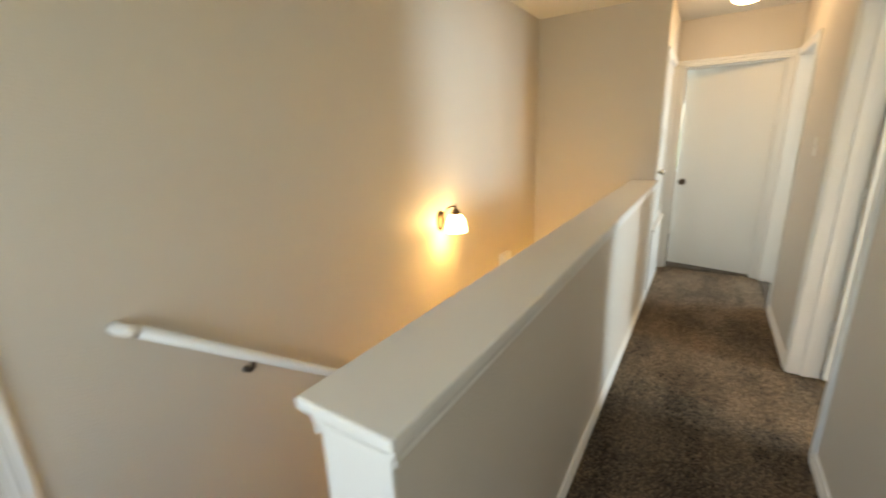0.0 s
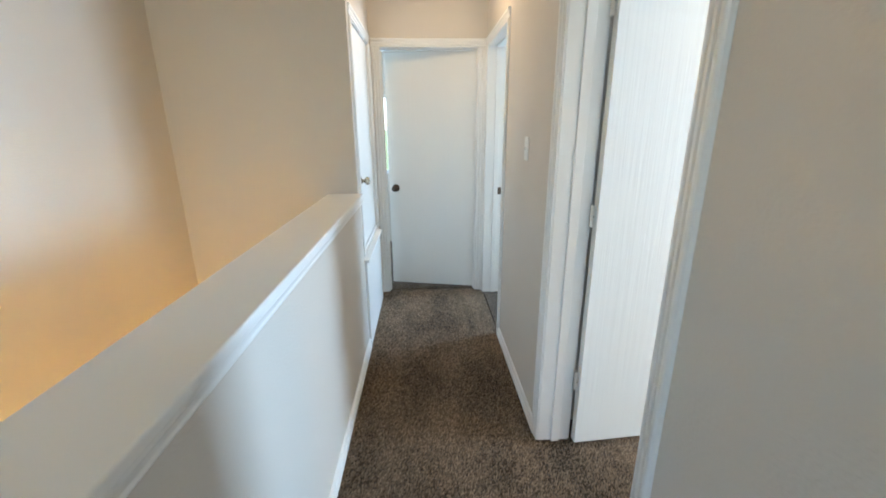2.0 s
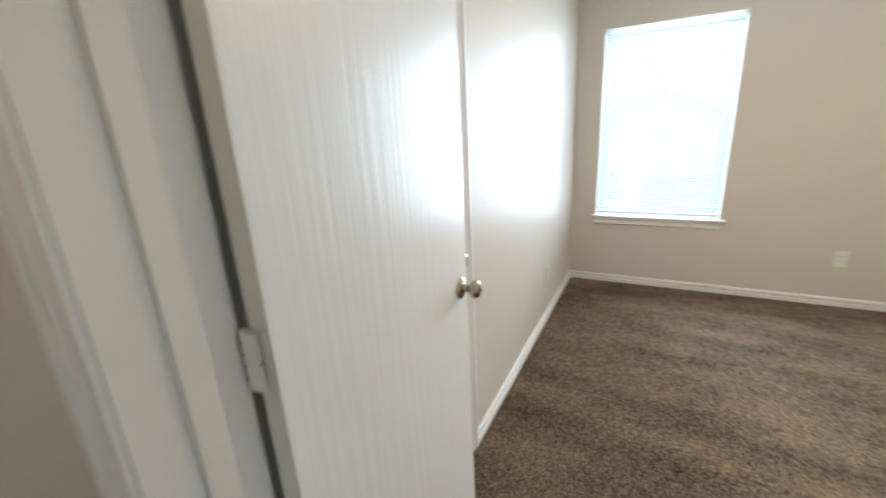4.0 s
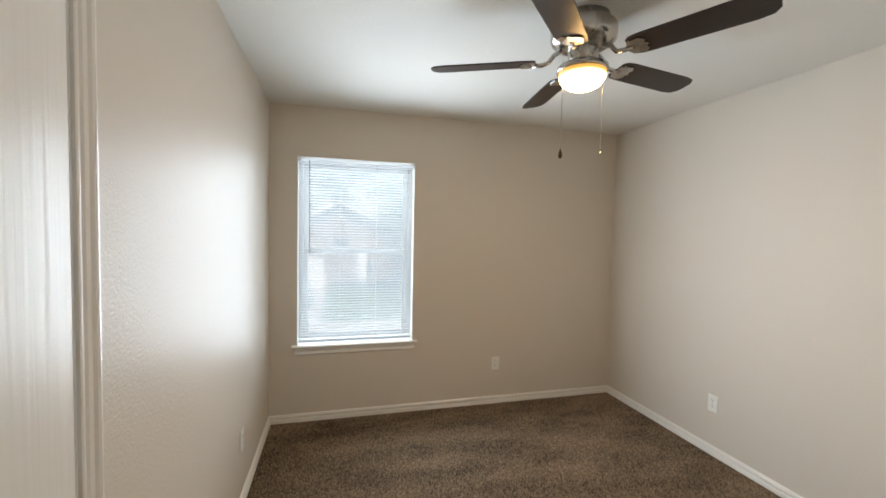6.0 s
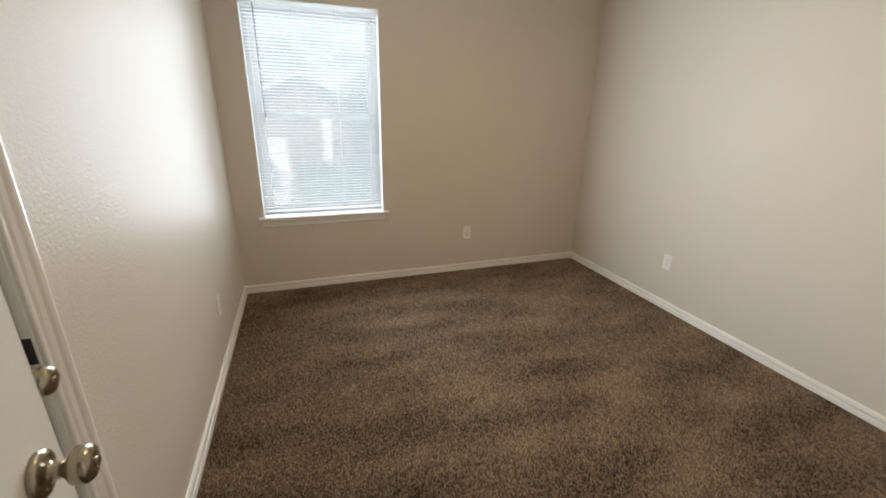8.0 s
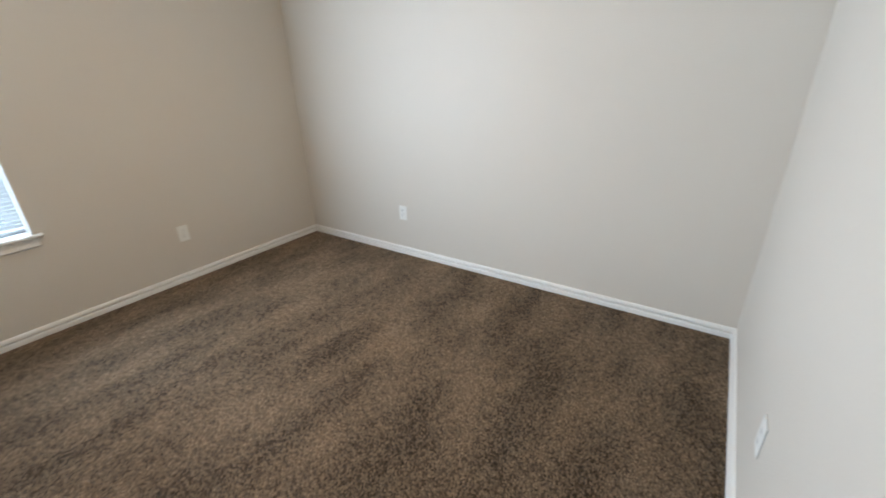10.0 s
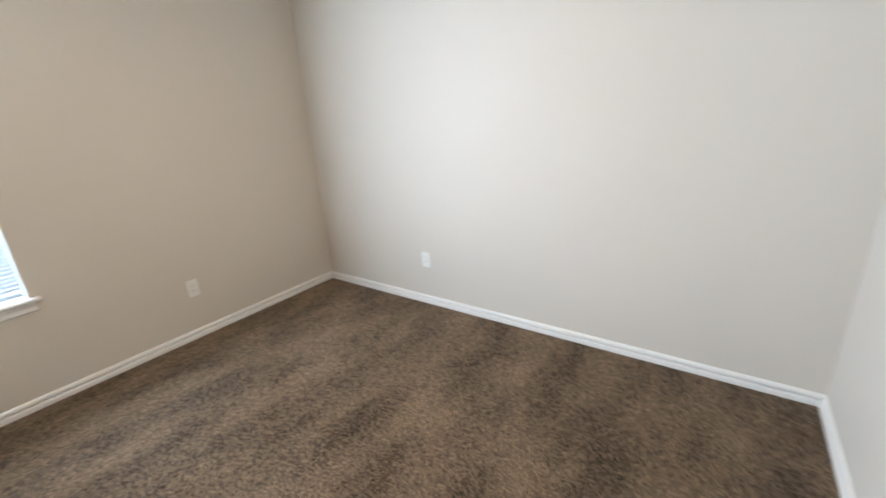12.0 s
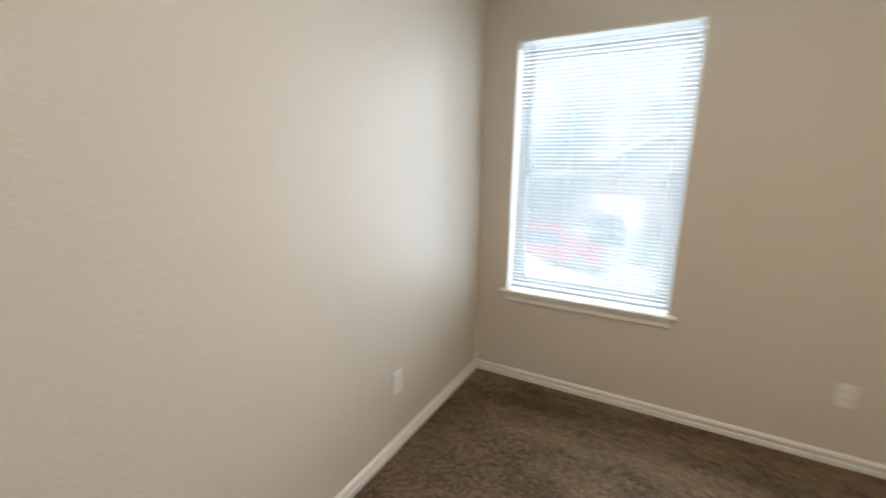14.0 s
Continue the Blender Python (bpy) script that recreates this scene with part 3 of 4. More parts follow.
def hinge(parent, x, y, z):
    """A butt hinge whose pin stands at x, y with its middle at z."""
    h = part("hinge", lathe([(0, -0.046), (0.004, -0.046), (0.005, -0.044), (0.005, 0.044), (0.004, 0.046), (0, 0.046)], pose(x, y, z), 12), TRIM, parent, "paint-covered steel butt hinge", smooth=False)
    for k in range(4):
        zz = z - 0.0267 + 0.0178 * k
        part("knuckle_gap", lathe([(0.0, -0.0011), (0.0053, -0.0011), (0.0053, 0.0011), (0, 0.0011)], pose(x, y, zz), 12), DARK_SLOT, h)
    return h


DOOR_T = 0.035


def door(name, m, width, z0, z1, side, metal, label, knob_z, both=True, back=False):
    """A flush door: hinge edge at the origin of m, running along +x; its face at y = 0 (side -1 looks to -y)."""
    d = empty(name, m, label, "door", "doors", "structure")
    part("door_leaf", solid((0.003, 0, z0, width, DOOR_T, z1), bevel=0.0015), DOOR_PAINT, d, "white painted door leaf with embossed grain")
    kx = width - 0.062
    if not back:
        knob(d, pose(kx, 0, knob_z, 90, 0, 0), metal)
    if both or back:
        knob(d, pose(kx, DOOR_T, knob_z, -90, 0, 0), metal)
    part("latch_plate", solid((width - 0.001, 0.006, knob_z - 0.028, width + 0.0015, DOOR_T - 0.006, knob_z + 0.028), bevel=0.0005), metal, d)
    return d


# bedroom door, wide open into the room; pin on the bedroom side
PIN = (0.889, 2.951)
d1 = door("door_1", Matrix.Translation((PIN[0], PIN[1], 0)) @ pose(0, 0, 0, 0, 0, 4.6) @ pose(0.003, -0.041, 0), 0.778, 0.02, 2.035, -1, BRASS, "white flush bedroom door standing wide open", 0.925)
for hz in (0.34, 1.10, 1.86):
    h = hinge(d1, 0, 0, 0)
    h.matrix_basis = pose(-0.003, 0.041, hz)
    part("hinge_leaf", solid((-0.0075, -0.030, -0.044, -0.0055, -0.004, 0.044), bevel=0.0006), TRIM, h, "painted steel hinge leaf")
    part("hinge_leaf", solid((0.0035, -0.034, -0.044, 0.0058, -0.004, 0.044), bevel=0.0006), TRIM, h)
    for sz in (-0.03, 0.0, 0.03):
        part("screw", lathe([(0, 0), (0.0035, 0), (0.003, 0.001), (0, 0.0012)], pose(-0.0045, -0.015 if sz else -0.028, sz, 0, 90, 0), 8), DARK_SLOT, h)
# closet door, closed, knob towards the window
door("door_2", pose(CLO[0] + 0.002, N + 0.014, 0), CLO[1] - CLO[0] - 0.005, 0.02, HEAD - 0.004, -1, BRASS, "white flush closet door, closed", 0.93, both=False)
part("strike_plate", solid((CLO[1] - 0.0005, N + 0.002, 0.93 + 0.0, CLO[1] + 0.001, N + 0.016, 0.985)), DARK_SLOT, bpy.data.objects["door_frame_4"])
# end door, a hand's breadth ajar, hinged beside the next bedroom
d3 = door("door_3", Matrix.Translation((D3[1] - 0.002, HALL_END + 0.072, 0)) @ pose(0, 0, 0, 0, 0, 180 - 12.0) @ pose(0, 0, 0), 0.766, 0.02, HEAD - 0.006, -1, BRONZE, "white flush door at the hall's end, slightly ajar", 0.925)
# raised hall closet door
door("door_4", Matrix.Translation((HALL_L - 0.043, LINEN[1] - 0.002, 0)) @ pose(0, 0, 0, 0, 0, -90), LINEN[1] - LINEN[0] - 0.005, 0.668, HEAD - 0.004, -1, BRASS, "short white closet door above a boxed panel", 1.115, both=False, back=True)

# boxed return panel under the hall closet door
panel = empty("return_air_panel", pose(0, 0, 0), "white boxed panel standing proud below the closet door", "wall panel")
part("panel_face", solid((HALL_L, 3.897, 0.0, HALL_L + 0.026, 4.728, 0.604), bevel=0.002), TRIM, panel)
part("ledge", solid((HALL_L, 3.89, 0.604, HALL_L + 0.045, 4.735, 0.624), bevel=0.004), TRIM, panel)

# casing strip at the landing, beside the stairs' long wall
strip = empty("trim_landing", pose(0, 0, 0), "white door casing at the landing", "trim", "", "structure")
part("casing_leg", sweep(CASE, (STAIR_L, 0.045, 0), (0, 1, 0), (1, 0, 0), (0, 0, 2.05)), TRIM, strip)


# ---- window ----
def window(name, x, y0, y1, z0, z1, label, sill=True):
    """A single-hung vinyl window in a wall whose room face is at x; the outside is towards +x."""
    w = empty(name, pose(0, 0, 0), label, "window", "windows", "structure")
    f0, f1 = x + 0.075, x + 0.145
    for b in ((f0, y0, z0, f1, y0 + 0.04, z1), (f0, y1 - 0.04, z0, f1, y1, z1), (f0, y0 + 0.04, z0, f1, y1 - 0.04, z0 + 0.045), (f0, y0 + 0.04, z1 - 0.045, f1, y1 - 0.04, z1)):
        part("window_frame", solid(b, bevel=0.003), VINYL, w)
    mid = z0 + (z1 - z0) * 0.508
    for s0, s1, xa, xb in ((z0 + 0.045, mid + 0.018, f0 + 0.004, f0 + 0.034), (mid - 0.018, z1 - 0.045, f0 + 0.036, f0 + 0.066)):
        ya, yb, q = y0 + 0.04, y1 - 0.04, 0.036
        sash = part("sash", solid((xa, ya, s0, xb, ya + q, s1), bevel=0.003), VINYL, w)
        for b in ((xa, yb - q, s0, xb, yb, s1), (xa, ya + q, s0, xb, yb - q, s0 + q), (xa, ya + q, s1 - q, xb, yb - q, s1)):
            part("sash_rail", solid(b, bevel=0.003), VINYL, sash)
        pane = part("pane", solid(((xa + xb) / 2 - 0.002, ya + q, s0 + q, (xa + xb) / 2 + 0.002, yb - q, s1 - q)), GLASS, sash, "clear window pane")
        pane.visible_shadow = False
    # white lined reveal
    e = 0.006
    for b in ((x - 0.002, y0, z0, f0, y0 + e, z1), (x - 0.002, y1 - e, z0, f0, y1, z1), (x - 0.002, y0 + e, z1 - e, f0, y1 - e, z1)):
        part("reveal", solid(b), TRIM, w)
    if sill:
        part("window_sill", sweep([(0.0, 0.0), (-0.034, 0.0), (-0.040, 0.006), (-0.040, 0.013), (-0.034, 0.019), (0.0, 0.019)], (x - 0.0005, y0 - 0.035, z0 - 0.0), (1, 0, 0), (0, 0, 1), (0, y1 - y0 + 0.07, 0)), TRIM, w)
        part("inner_sill", solid((x - 0.0005, y0 + e, z0 + 0.0005, f0, y1 - e, z0 + 0.019)), TRIM, w)
        part("apron", sweep([(0, 0), (-0.012, 0), (-0.016, -0.012), (-0.012, -0.030), (-0.014, -0.05), (-0.006, -0.058), (0, -0.058)], (x, y0 - 0.012, z0), (1, 0, 0), (0, 0, 1), (0, y1 - y0 + 0.024, 0)), TRIM, w)
    return w


def screen_material():
    """Insect mesh doubling as haze: half open, the pale grey threads lit through."""
    m = bpy.data.materials.new("hazy_insect_screen")
    m.use_nodes = True
    t = m.node_tree
    t.nodes.remove(t.nodes["Principled BSDF"])
    clear = t.nodes.new("ShaderNodeBsdfTransparent")
    thread = t.nodes.new("ShaderNodeBsdfDiffuse")
    thread.inputs["Color"].default_value = (0.6, 0.6, 0.6, 1)
    glow_through = t.nodes.new("ShaderNodeBsdfTranslucent")
    glow_through.inputs["Color"].default_value = (0.75, 0.75, 0.75, 1)
    both = t.nodes.new("ShaderNodeMixShader")
    both.inputs[0].default_value = 0.6
    mix = t.nodes.new("ShaderNodeMixShader")
    mix.inputs[0].default_value = 0.5
    t.links.new(thread.outputs[0], both.inputs[1])
    t.links.new(glow_through.outputs[0], both.inputs[2])
    t.links.new(clear.outputs[0], mix.inputs[1])
    t.links.new(both.outputs[0], mix.inputs[2])
    t.links.new(mix.outputs[0], t.nodes["Material Output"].inputs["Surface"])
    return m


window("window_1", E, *WIN, "white vinyl single-hung window with a moulded sill")
# mesh carried over both sashes, in place of glare on the view
part("hazy_insect_screen", solid((E + 0.147, WIN[0] + 0.02, WIN[2] + 0.02, E + 0.1475, WIN[1] - 0.02, WIN[3] - 0.02)), screen_material(), bpy.data.objects["window_1"], "pale insect screen spread over the whole window as haze")
window("window_2", ROOM2_E, 4.6, 5.9, 0.6, 2.06, "white vinyl window of the next bedroom", sill=False)
wb = empty("window_3", pose(0, 0, 0), "small white window behind the end door", "window", "windows", "structure")
for b in ((-0.75, BATH_N + 0.05, 0.89, -0.71, BATH_N + 0.11, 1.84), (-0.19, BATH_N + 0.05, 0.89, -0.15, BATH_N + 0.11, 1.84), (-0.71, BATH_N + 0.05, 0.89, -0.19, BATH_N + 0.11, 0.93), (-0.71, BATH_N + 0.05, 1.80, -0.19, BATH_N + 0.11, 1.84)):
    part("window_frame", solid(b, bevel=0.003), VINYL, wb)
# frame of the added landing window, always out of view
wl = empty("added_fill_window", pose(0, 0, 0), "unseen white framed window added at the landing for fill light", "window", "windows", "structure")
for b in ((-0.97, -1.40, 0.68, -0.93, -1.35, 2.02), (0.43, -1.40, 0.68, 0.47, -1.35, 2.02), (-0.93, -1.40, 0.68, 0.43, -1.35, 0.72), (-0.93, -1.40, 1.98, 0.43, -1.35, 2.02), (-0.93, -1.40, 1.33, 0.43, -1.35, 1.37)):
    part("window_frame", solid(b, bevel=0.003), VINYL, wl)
pane = part("pane", solid((-0.71, BATH_N + 0.078, 0.93, -0.19, BATH_N + 0.082, 1.80)), GLASS, wb)
pane.visible_shadow = False

# ---- mini blind in the bedroom window ----
BX = E + 0.030
blind = empty("window_blind", pose(BX, (WIN[0] + WIN[1]) / 2, WIN[3]), "white horizontal mini blind, lowered with open slats", "window blind")
half = (WIN[1] - WIN[0]) / 2 - 0.012
part("headrail", solid((-0.024, -half, -0.034, 0.024, half, -0.007), bevel=0.003), SLAT, blind)
for s in (-1, 1):
    part("bracket", solid((-0.028, s * half - 0.014, -0.038, 0.026, s * half + 0.004, -0.0065), bevel=0.002), SLAT, blind)
SLATS, PITCH = 64, 0.0213
arc = [(-0.0125, 0.0), (-0.006, 0.0011), (0.0, 0.0015), (0.006, 0.0011), (0.0125, 0.0), (0.006, 0.0007), (0.0, 0.0011), (-0.006, 0.0007)]
slat0 = part("slat", sweep(arc, (0, -half + 0.004, 0), (1, 0, 0), (0, 0, 1), (0, 2 * half - 0.008, 0)), SLAT, blind)
slat0.matrix_basis = pose(0, 0, -0.05, 0, 4, 0)
rnd = random.Random(4)
for i in range(1, SLATS):
    shared("slat", slat0.data, blind, pose(rnd.uniform(-0.0006, 0.0006), rnd.uniform(-0.001, 0.001), -0.05 - i * PITCH, rnd.uniform(-0.08, 0.08), 4 + rnd.uniform(-0.8, 0.8), 0))
part("bottom_rail", solid((-0.012, -half + 0.003, -0.05 - SLATS * PITCH - 0.012, 0.012, half - 0.003, -0.05 - SLATS * PITCH), bevel=0.003), SLAT, blind)
for yy in (-0.15, 0.135):
    for xx in (-0.0135, 0.0135):
        part("ladder_cord", tube([(xx, yy, -0.03), (xx, yy, -0.05 - SLATS * PITCH)], 0.0011, 6), CORD, blind)
part("wand", tube([(-0.026, half - 0.075, -0.03), (-0.030, half - 0.078, -0.06), (-0.032, half - 0.082, -0.74)], 0.0034, 8), WAND, blind, "thin grey tilt wand")


# ---- ceiling fan ----
fan = empty("ceiling_fan", pose(2.56, 1.585, CEIL), "five-blade hugger fan with dark blades and a lit bowl", "ceiling fan")
part("motor_housing", lathe([(0, 0), (0.098, 0), (0.105, -0.004), (0.112, -0.03), (0.132, -0.045), (0.138, -0.055), (0.138, -0.095), (0.132, -0.108), (0.112, -0.122), (0.085, -0.135), (0, -0.135)], None, 40), NICKEL, fan, "brushed nickel motor housing", smooth=True)
part("switch_housing", lathe([(0, -0.13), (0.062, -0.13), (0.066, -0.15), (0.058, -0.185), (0.05, -0.196), (0, -0.196)], None, 32), NICKEL, fan, smooth=True)
part("light_fitter", lathe([(0, -0.194), (0.06, -0.194), (0.094, -0.206), (0.106, -0.214), (0.108, -0.232), (0.103, -0.235), (0, -0.236)], None, 40), NICKEL, fan, "nickel ring holding the bowl", smooth=True)
bowl = part("bowl", lathe([(0.100, -0.232), (0.100, -0.247), (0.094, -0.266), (0.081, -0.284), (0.060, -0.299), (0.034, -0.308), (0.0, -0.311)], None, 40), FAN_GLASS, fan, "lit amber frosted glass bowl", smooth=True)
blade_outline = [(0.20, -0.045), (0.215, -0.058), (0.25, -0.064), (0.60, -0.068), (0.645, -0.060), (0.665, -0.035), (0.668, 0.0), (0.665, 0.035), (0.645, 0.060), (0.60, 0.068), (0.25, 0.064), (0.215, 0.058), (0.20, 0.045)]
blade_mesh = iron_mesh = plate_mesh = None
for k in range(5):
    turn = pose(0, 0, -0.186, 0, 0, 64 - 72 * k) @ pose(0, 0, 0, -11, 0, 0)
    if k == 0:
        b0 = part("blade", sweep(blade_outline, (0, 0, -0.003), (1, 0, 0), (0, 1, 0), (0, 0, 0.006)), BLADE, fan, "dark walnut blade")
        b0.matrix_basis, blade_mesh = turn, b0.data
        i0 = part("blade_iron", tube([(0.09, 0, 0.048), (0.12, 0, 0.030), (0.145, 0.004, 0.0), (0.17, 0.0, -0.008), (0.215, 0, -0.009)], [0.012, 0.010, 0.009, 0.010, 0.008], 10), NICKEL, fan, "curved nickel blade bracket", smooth=True)
        i0.matrix_basis, iron_mesh = turn, i0.data
        p0 = part("blade_plate", sweep([(0.19, -0.012), (0.205, -0.042), (0.25, -0.05), (0.268, -0.03), (0.262, -0.012), (0.275, 0.0), (0.262, 0.012), (0.268, 0.03), (0.25, 0.05), (0.205, 0.042), (0.19, 0.012)], (0, 0, -0.010), (1, 0, 0), (0, 1, 0), (0, 0, 0.0065)), NICKEL, fan)
        p0.matrix_basis, plate_mesh = turn, p0.data
    else:
        shared("blade", blade_mesh, fan, turn)["label"] = "dark walnut blade"
        shared("blade_iron", iron_mesh, fan, turn)
        shared("blade_plate", plate_mesh, fan, turn)
for dx, dy, z_end, kind in ((-0.056, 0.128, -0.585, "wood"), (0.03, -0.125, -0.56, "bead")):
    ch = part("pull_chain", tube([(dx, dy, -0.222), (dx, dy, z_end)], 0.0014, 6), NICKEL, fan, "thin beaded pull chain")
    if kind == "wood":
        part("pendant", lathe([(0, 0.004), (0.003, 0.0), (0.006, -0.010), (0.0085, -0.022), (0.008, -0.03), (0.004, -0.036), (0, -0.037)], pose(dx, dy, z_end), 12), BRONZE, ch, "dark wooden drop pendant", smooth=True)
    else:
        part("pendant", lathe([(0, 0.003), (0.0035, 0), (0.0045, -0.006), (0.0035, -0.012), (0, -0.014)], pose(dx, dy, z_end), 12), BRASS, ch, "small metal pendant", smooth=True)

# ---- hall lamps ----
lamp = empty("ceiling_lamp", pose(0.285, 4.06, HALL_CEIL), "round flush-mounted hall lamp with a lit dome", "ceiling lamp")
part("canopy", lathe([(0, 0), (0.125, 0), (0.128, -0.008), (0.120, -0.022), (0, -0.022)], None, 36), BRASS, lamp, smooth=True)
part("dome", lathe([(0.112, -0.02), (0.112, -0.04), (0.104, -0.065), (0.085, -0.09), (0.055, -0.106), (0.0, -0.112)], None, 36), HALL_GLASS, lamp, "lit white glass dome", smooth=True)

def wall_sconce(m, glass):
    sconce = empty("wall_sconce", m, "bronze wall sconce with a lit white glass shade", "wall lamp", "stair sconces")
    part("backplate", lathe([(0, 0), (0.047, 0), (0.049, 0.004), (0.044, 0.012), (0.030, 0.017), (0, 0.02)], Matrix.Diagonal((1, 1, 1.35, 1)) @ pose(0, 0, 0, 0, 90, 0), 32), BRONZE, sconce, "dark bronze oval back plate", smooth=True)
    part("arm", tube([(0.012, 0, 0.02), (0.035, 0, 0.05), (0.06, 0, 0.085), (0.09, 0, 0.10), (0.112, 0, 0.098), (0.12, 0, 0.085)], 0.0065, 10), BRONZE, sconce, "curved bronze arm", smooth=True)
    part("finial", lathe([(0, 0.02), (0.004, 0.016), (0.003, 0.01), (0.007, 0.0), (0.007, -0.01), (0, -0.012)], pose(0.12, 0, 0.10), 14), BRONZE, sconce, smooth=True)
    part("cup", lathe([(0, 0.05), (0.012, 0.049), (0.022, 0.04), (0.027, 0.024), (0.027, 0.012), (0, 0.012)], pose(0.12, 0, 0.037), 24), BRONZE, sconce, "bronze socket cup", smooth=True)
    part("shade", lathe([(0.026, 0.05), (0.038, 0.044), (0.052, 0.022), (0.060, -0.01), (0.066, -0.045), (0.069, -0.062), (0.066, -0.062), (0.062, -0.043), (0.056, -0.01), (0.048, 0.02), (0.034, 0.040), (0.0, 0.044)], pose(0.12, 0, 0), 32), glass, sconce, "lit frosted glass bell shade", smooth=True)
    return sconce


wall_sconce(pose(STAIR_L, 2.14, 0.955), SCONCE_GLASS)
wall_sconce(pose(STAIR_L, 3.25, -0.85), ADDED_LOWER_GLASS)   # unseen lamp added below, to throw amber light up the stairwell

# handrail on the stairwell wall
hr = empty("handrail", pose(STAIR_L, 0, 0), "round white handrail sloping down on dark brackets", "handrail")
a, b = Vector((0.062, 0.395, 0.955)), Vector((0.062, 3.35, -1.285))
part("rail", tube([a, b], 0.021, 16), TRIM, hr, smooth=True)
part("rail_end", tube([a + Vector((0, -0.0, 0)), a + Vector((-0.01, -0.028, 0.012)), a + Vector((-0.035, -0.035, 0.014)), a + Vector((-0.061, -0.035, 0.014))], 0.021, 16), TRIM, hr, "rounded end turned into the wall", smooth=True)
for s in (0.11, 0.5, 0.9):
    p = a.lerp(b, s)
    part("bracket", tube([(0.0, p.y, p.z - 0.075), (0.03, p.y, p.z - 0.075), (0.055, p.y, p.z - 0.05), (0.062, p.y, p.z - 0.02)], [0.014, 0.008, 0.008, 0.012], 10), BRONZE, hr, "dark metal bracket", smooth=True)

# chime box
chime = empty("door_chime", pose(STAIR_L, 3.13, 0.42), "white plastic door chime box on the stairwell wall", "door chime")
part("cover", solid((0.0, -0.085, -0.06, 0.045, 0.085, 0.06), bevel=0.008, segments=3), PLASTIC, chime)
part("base", solid((0.0, -0.09, -0.065, 0.006, 0.09, 0.065), bevel=0.002), PLASTIC, chime)


# ---- outlets and switches ----
def outlet(m):
    """A duplex socket; m puts its plate's middle on the wall, with x out of the wall."""
    o = empty("wall_outlet", m, "white duplex wall outlet in a plastic plate", "outlet", "wall outlets")
    part("cover_plate", solid((0, -0.036, -0.058, 0.006, 0.036, 0.058), bevel=0.0035, segments=3), PLASTIC, o)
    for s in (-1, 1):
        r = part("receptacle", sweep([(-0.016, -0.010), (-0.010, -0.0145), (0.010, -0.0145), (0.016, -0.010), (0.016, 0.010), (0.010, 0.0145), (-0.010, 0.0145), (-0.016, 0.010)], (0.005, 0, s * 0.0195), (0, 1, 0), (0, 0, 1), (0.0025, 0, 0)), PLASTIC, o)
        for yy in (-0.0065, 0.0065):
            part("slot", solid((0.006, yy - 0.0012, s * 0.0195 - 0.001, 0.0078, yy + 0.0012, s * 0.0195 + 0.008)), DARK_SLOT, r)
        part("slot", solid((0.006, -0.002, s * 0.0195 - 0.0085, 0.0078, 0.002, s * 0.0195 - 0.0045)), DARK_SLOT, r)
    part("screw", lathe([(0, 0.006), (0.003, 0.006), (0.0025, 0.0072), (0, 0.0075)], pose(0, 0, 0, 0, 90, 0), 10), STEEL, o)
    return o


ot = outlet(pose(E, 1.239, 0.355, 0, 0, 180))
copy_thing(ot, pose(3.335, N, 0.355, 0, 0, -90))
copy_thing(ot, pose(3.155, S, 0.355, 0, 0, 90))
copy_thing(ot, pose(W, 1.236, 0.365, 0, 0, 0))


def switch(m):
    o = empty("light_switch", m, "white toggle light switch in a plastic plate", "light switch", "light switches")
    part("cover_plate", solid((0, -0.036, -0.058, 0.006, 0.036, 0.058), bevel=0.0035, segments=3), PLASTIC, o)
    part("toggle", sweep([(0.004, -0.009), (0.010, -0.006), (0.017, 0.006), (0.015, 0.010), (0.004, 0.009)], (0, -0.005, 0), (1, 0, 0), (0, 0, 1), (0, 0.010, 0)), PLASTIC, o)
    for s in (-1, 1):
        part("screw", lathe([(0, 0.006), (0.003, 0.006), (0.0025, 0.0072), (0, 0.0075)], pose(0, 0, s * 0.03, 0, 90, 0), 10), STEEL, o)
    return o


sw = switch(pose(HALL_R, 3.45, 1.34, 0, 0, 180))
copy_thing(sw, pose(W, 1.95, 1.295, 0, 0, 0))

# ---- outdoors, seen through the blind ----
bm = bmesh.new()
bmesh.ops.create_grid(bm, x_segments=24, y_segments=24, size=900, matrix=pose(0, 0, GROUND))
tagged(part("ground", bm, GRASS), "green lawn reaching into the distance", "ground", "", "structure")
tagged(part("road", solid((13.0, -200, GROUND - 0.1, 20.5, 200, GROUND + 0.012)), CONCRETE), "pale sunlit concrete street", "road", "", "structure")
for k, (x0, x1) in enumerate(((12.8, 13.0), (20.5, 20.7))):
    tagged(part("kerb", solid((x0, -200, GROUND - 0.1, x1, 200, GROUND + 0.13), bevel=0.02), CONCRETE), "pale concrete kerb beside the street", "kerb", "kerbs", "structure")
tagged(part("pavement", solid((20.7, 3.2, GROUND - 0.1, 33.0, 9.5, GROUND + 0.02)), CONCRETE), "pale concrete driveway", "driveway", "", "structure")
tagged(part("pavement", solid((20.7, -12.0, GROUND - 0.1, 29.0, -4.6, GROUND + 0.02)), CONCRETE), "pale concrete driveway", "driveway", "", "structure")


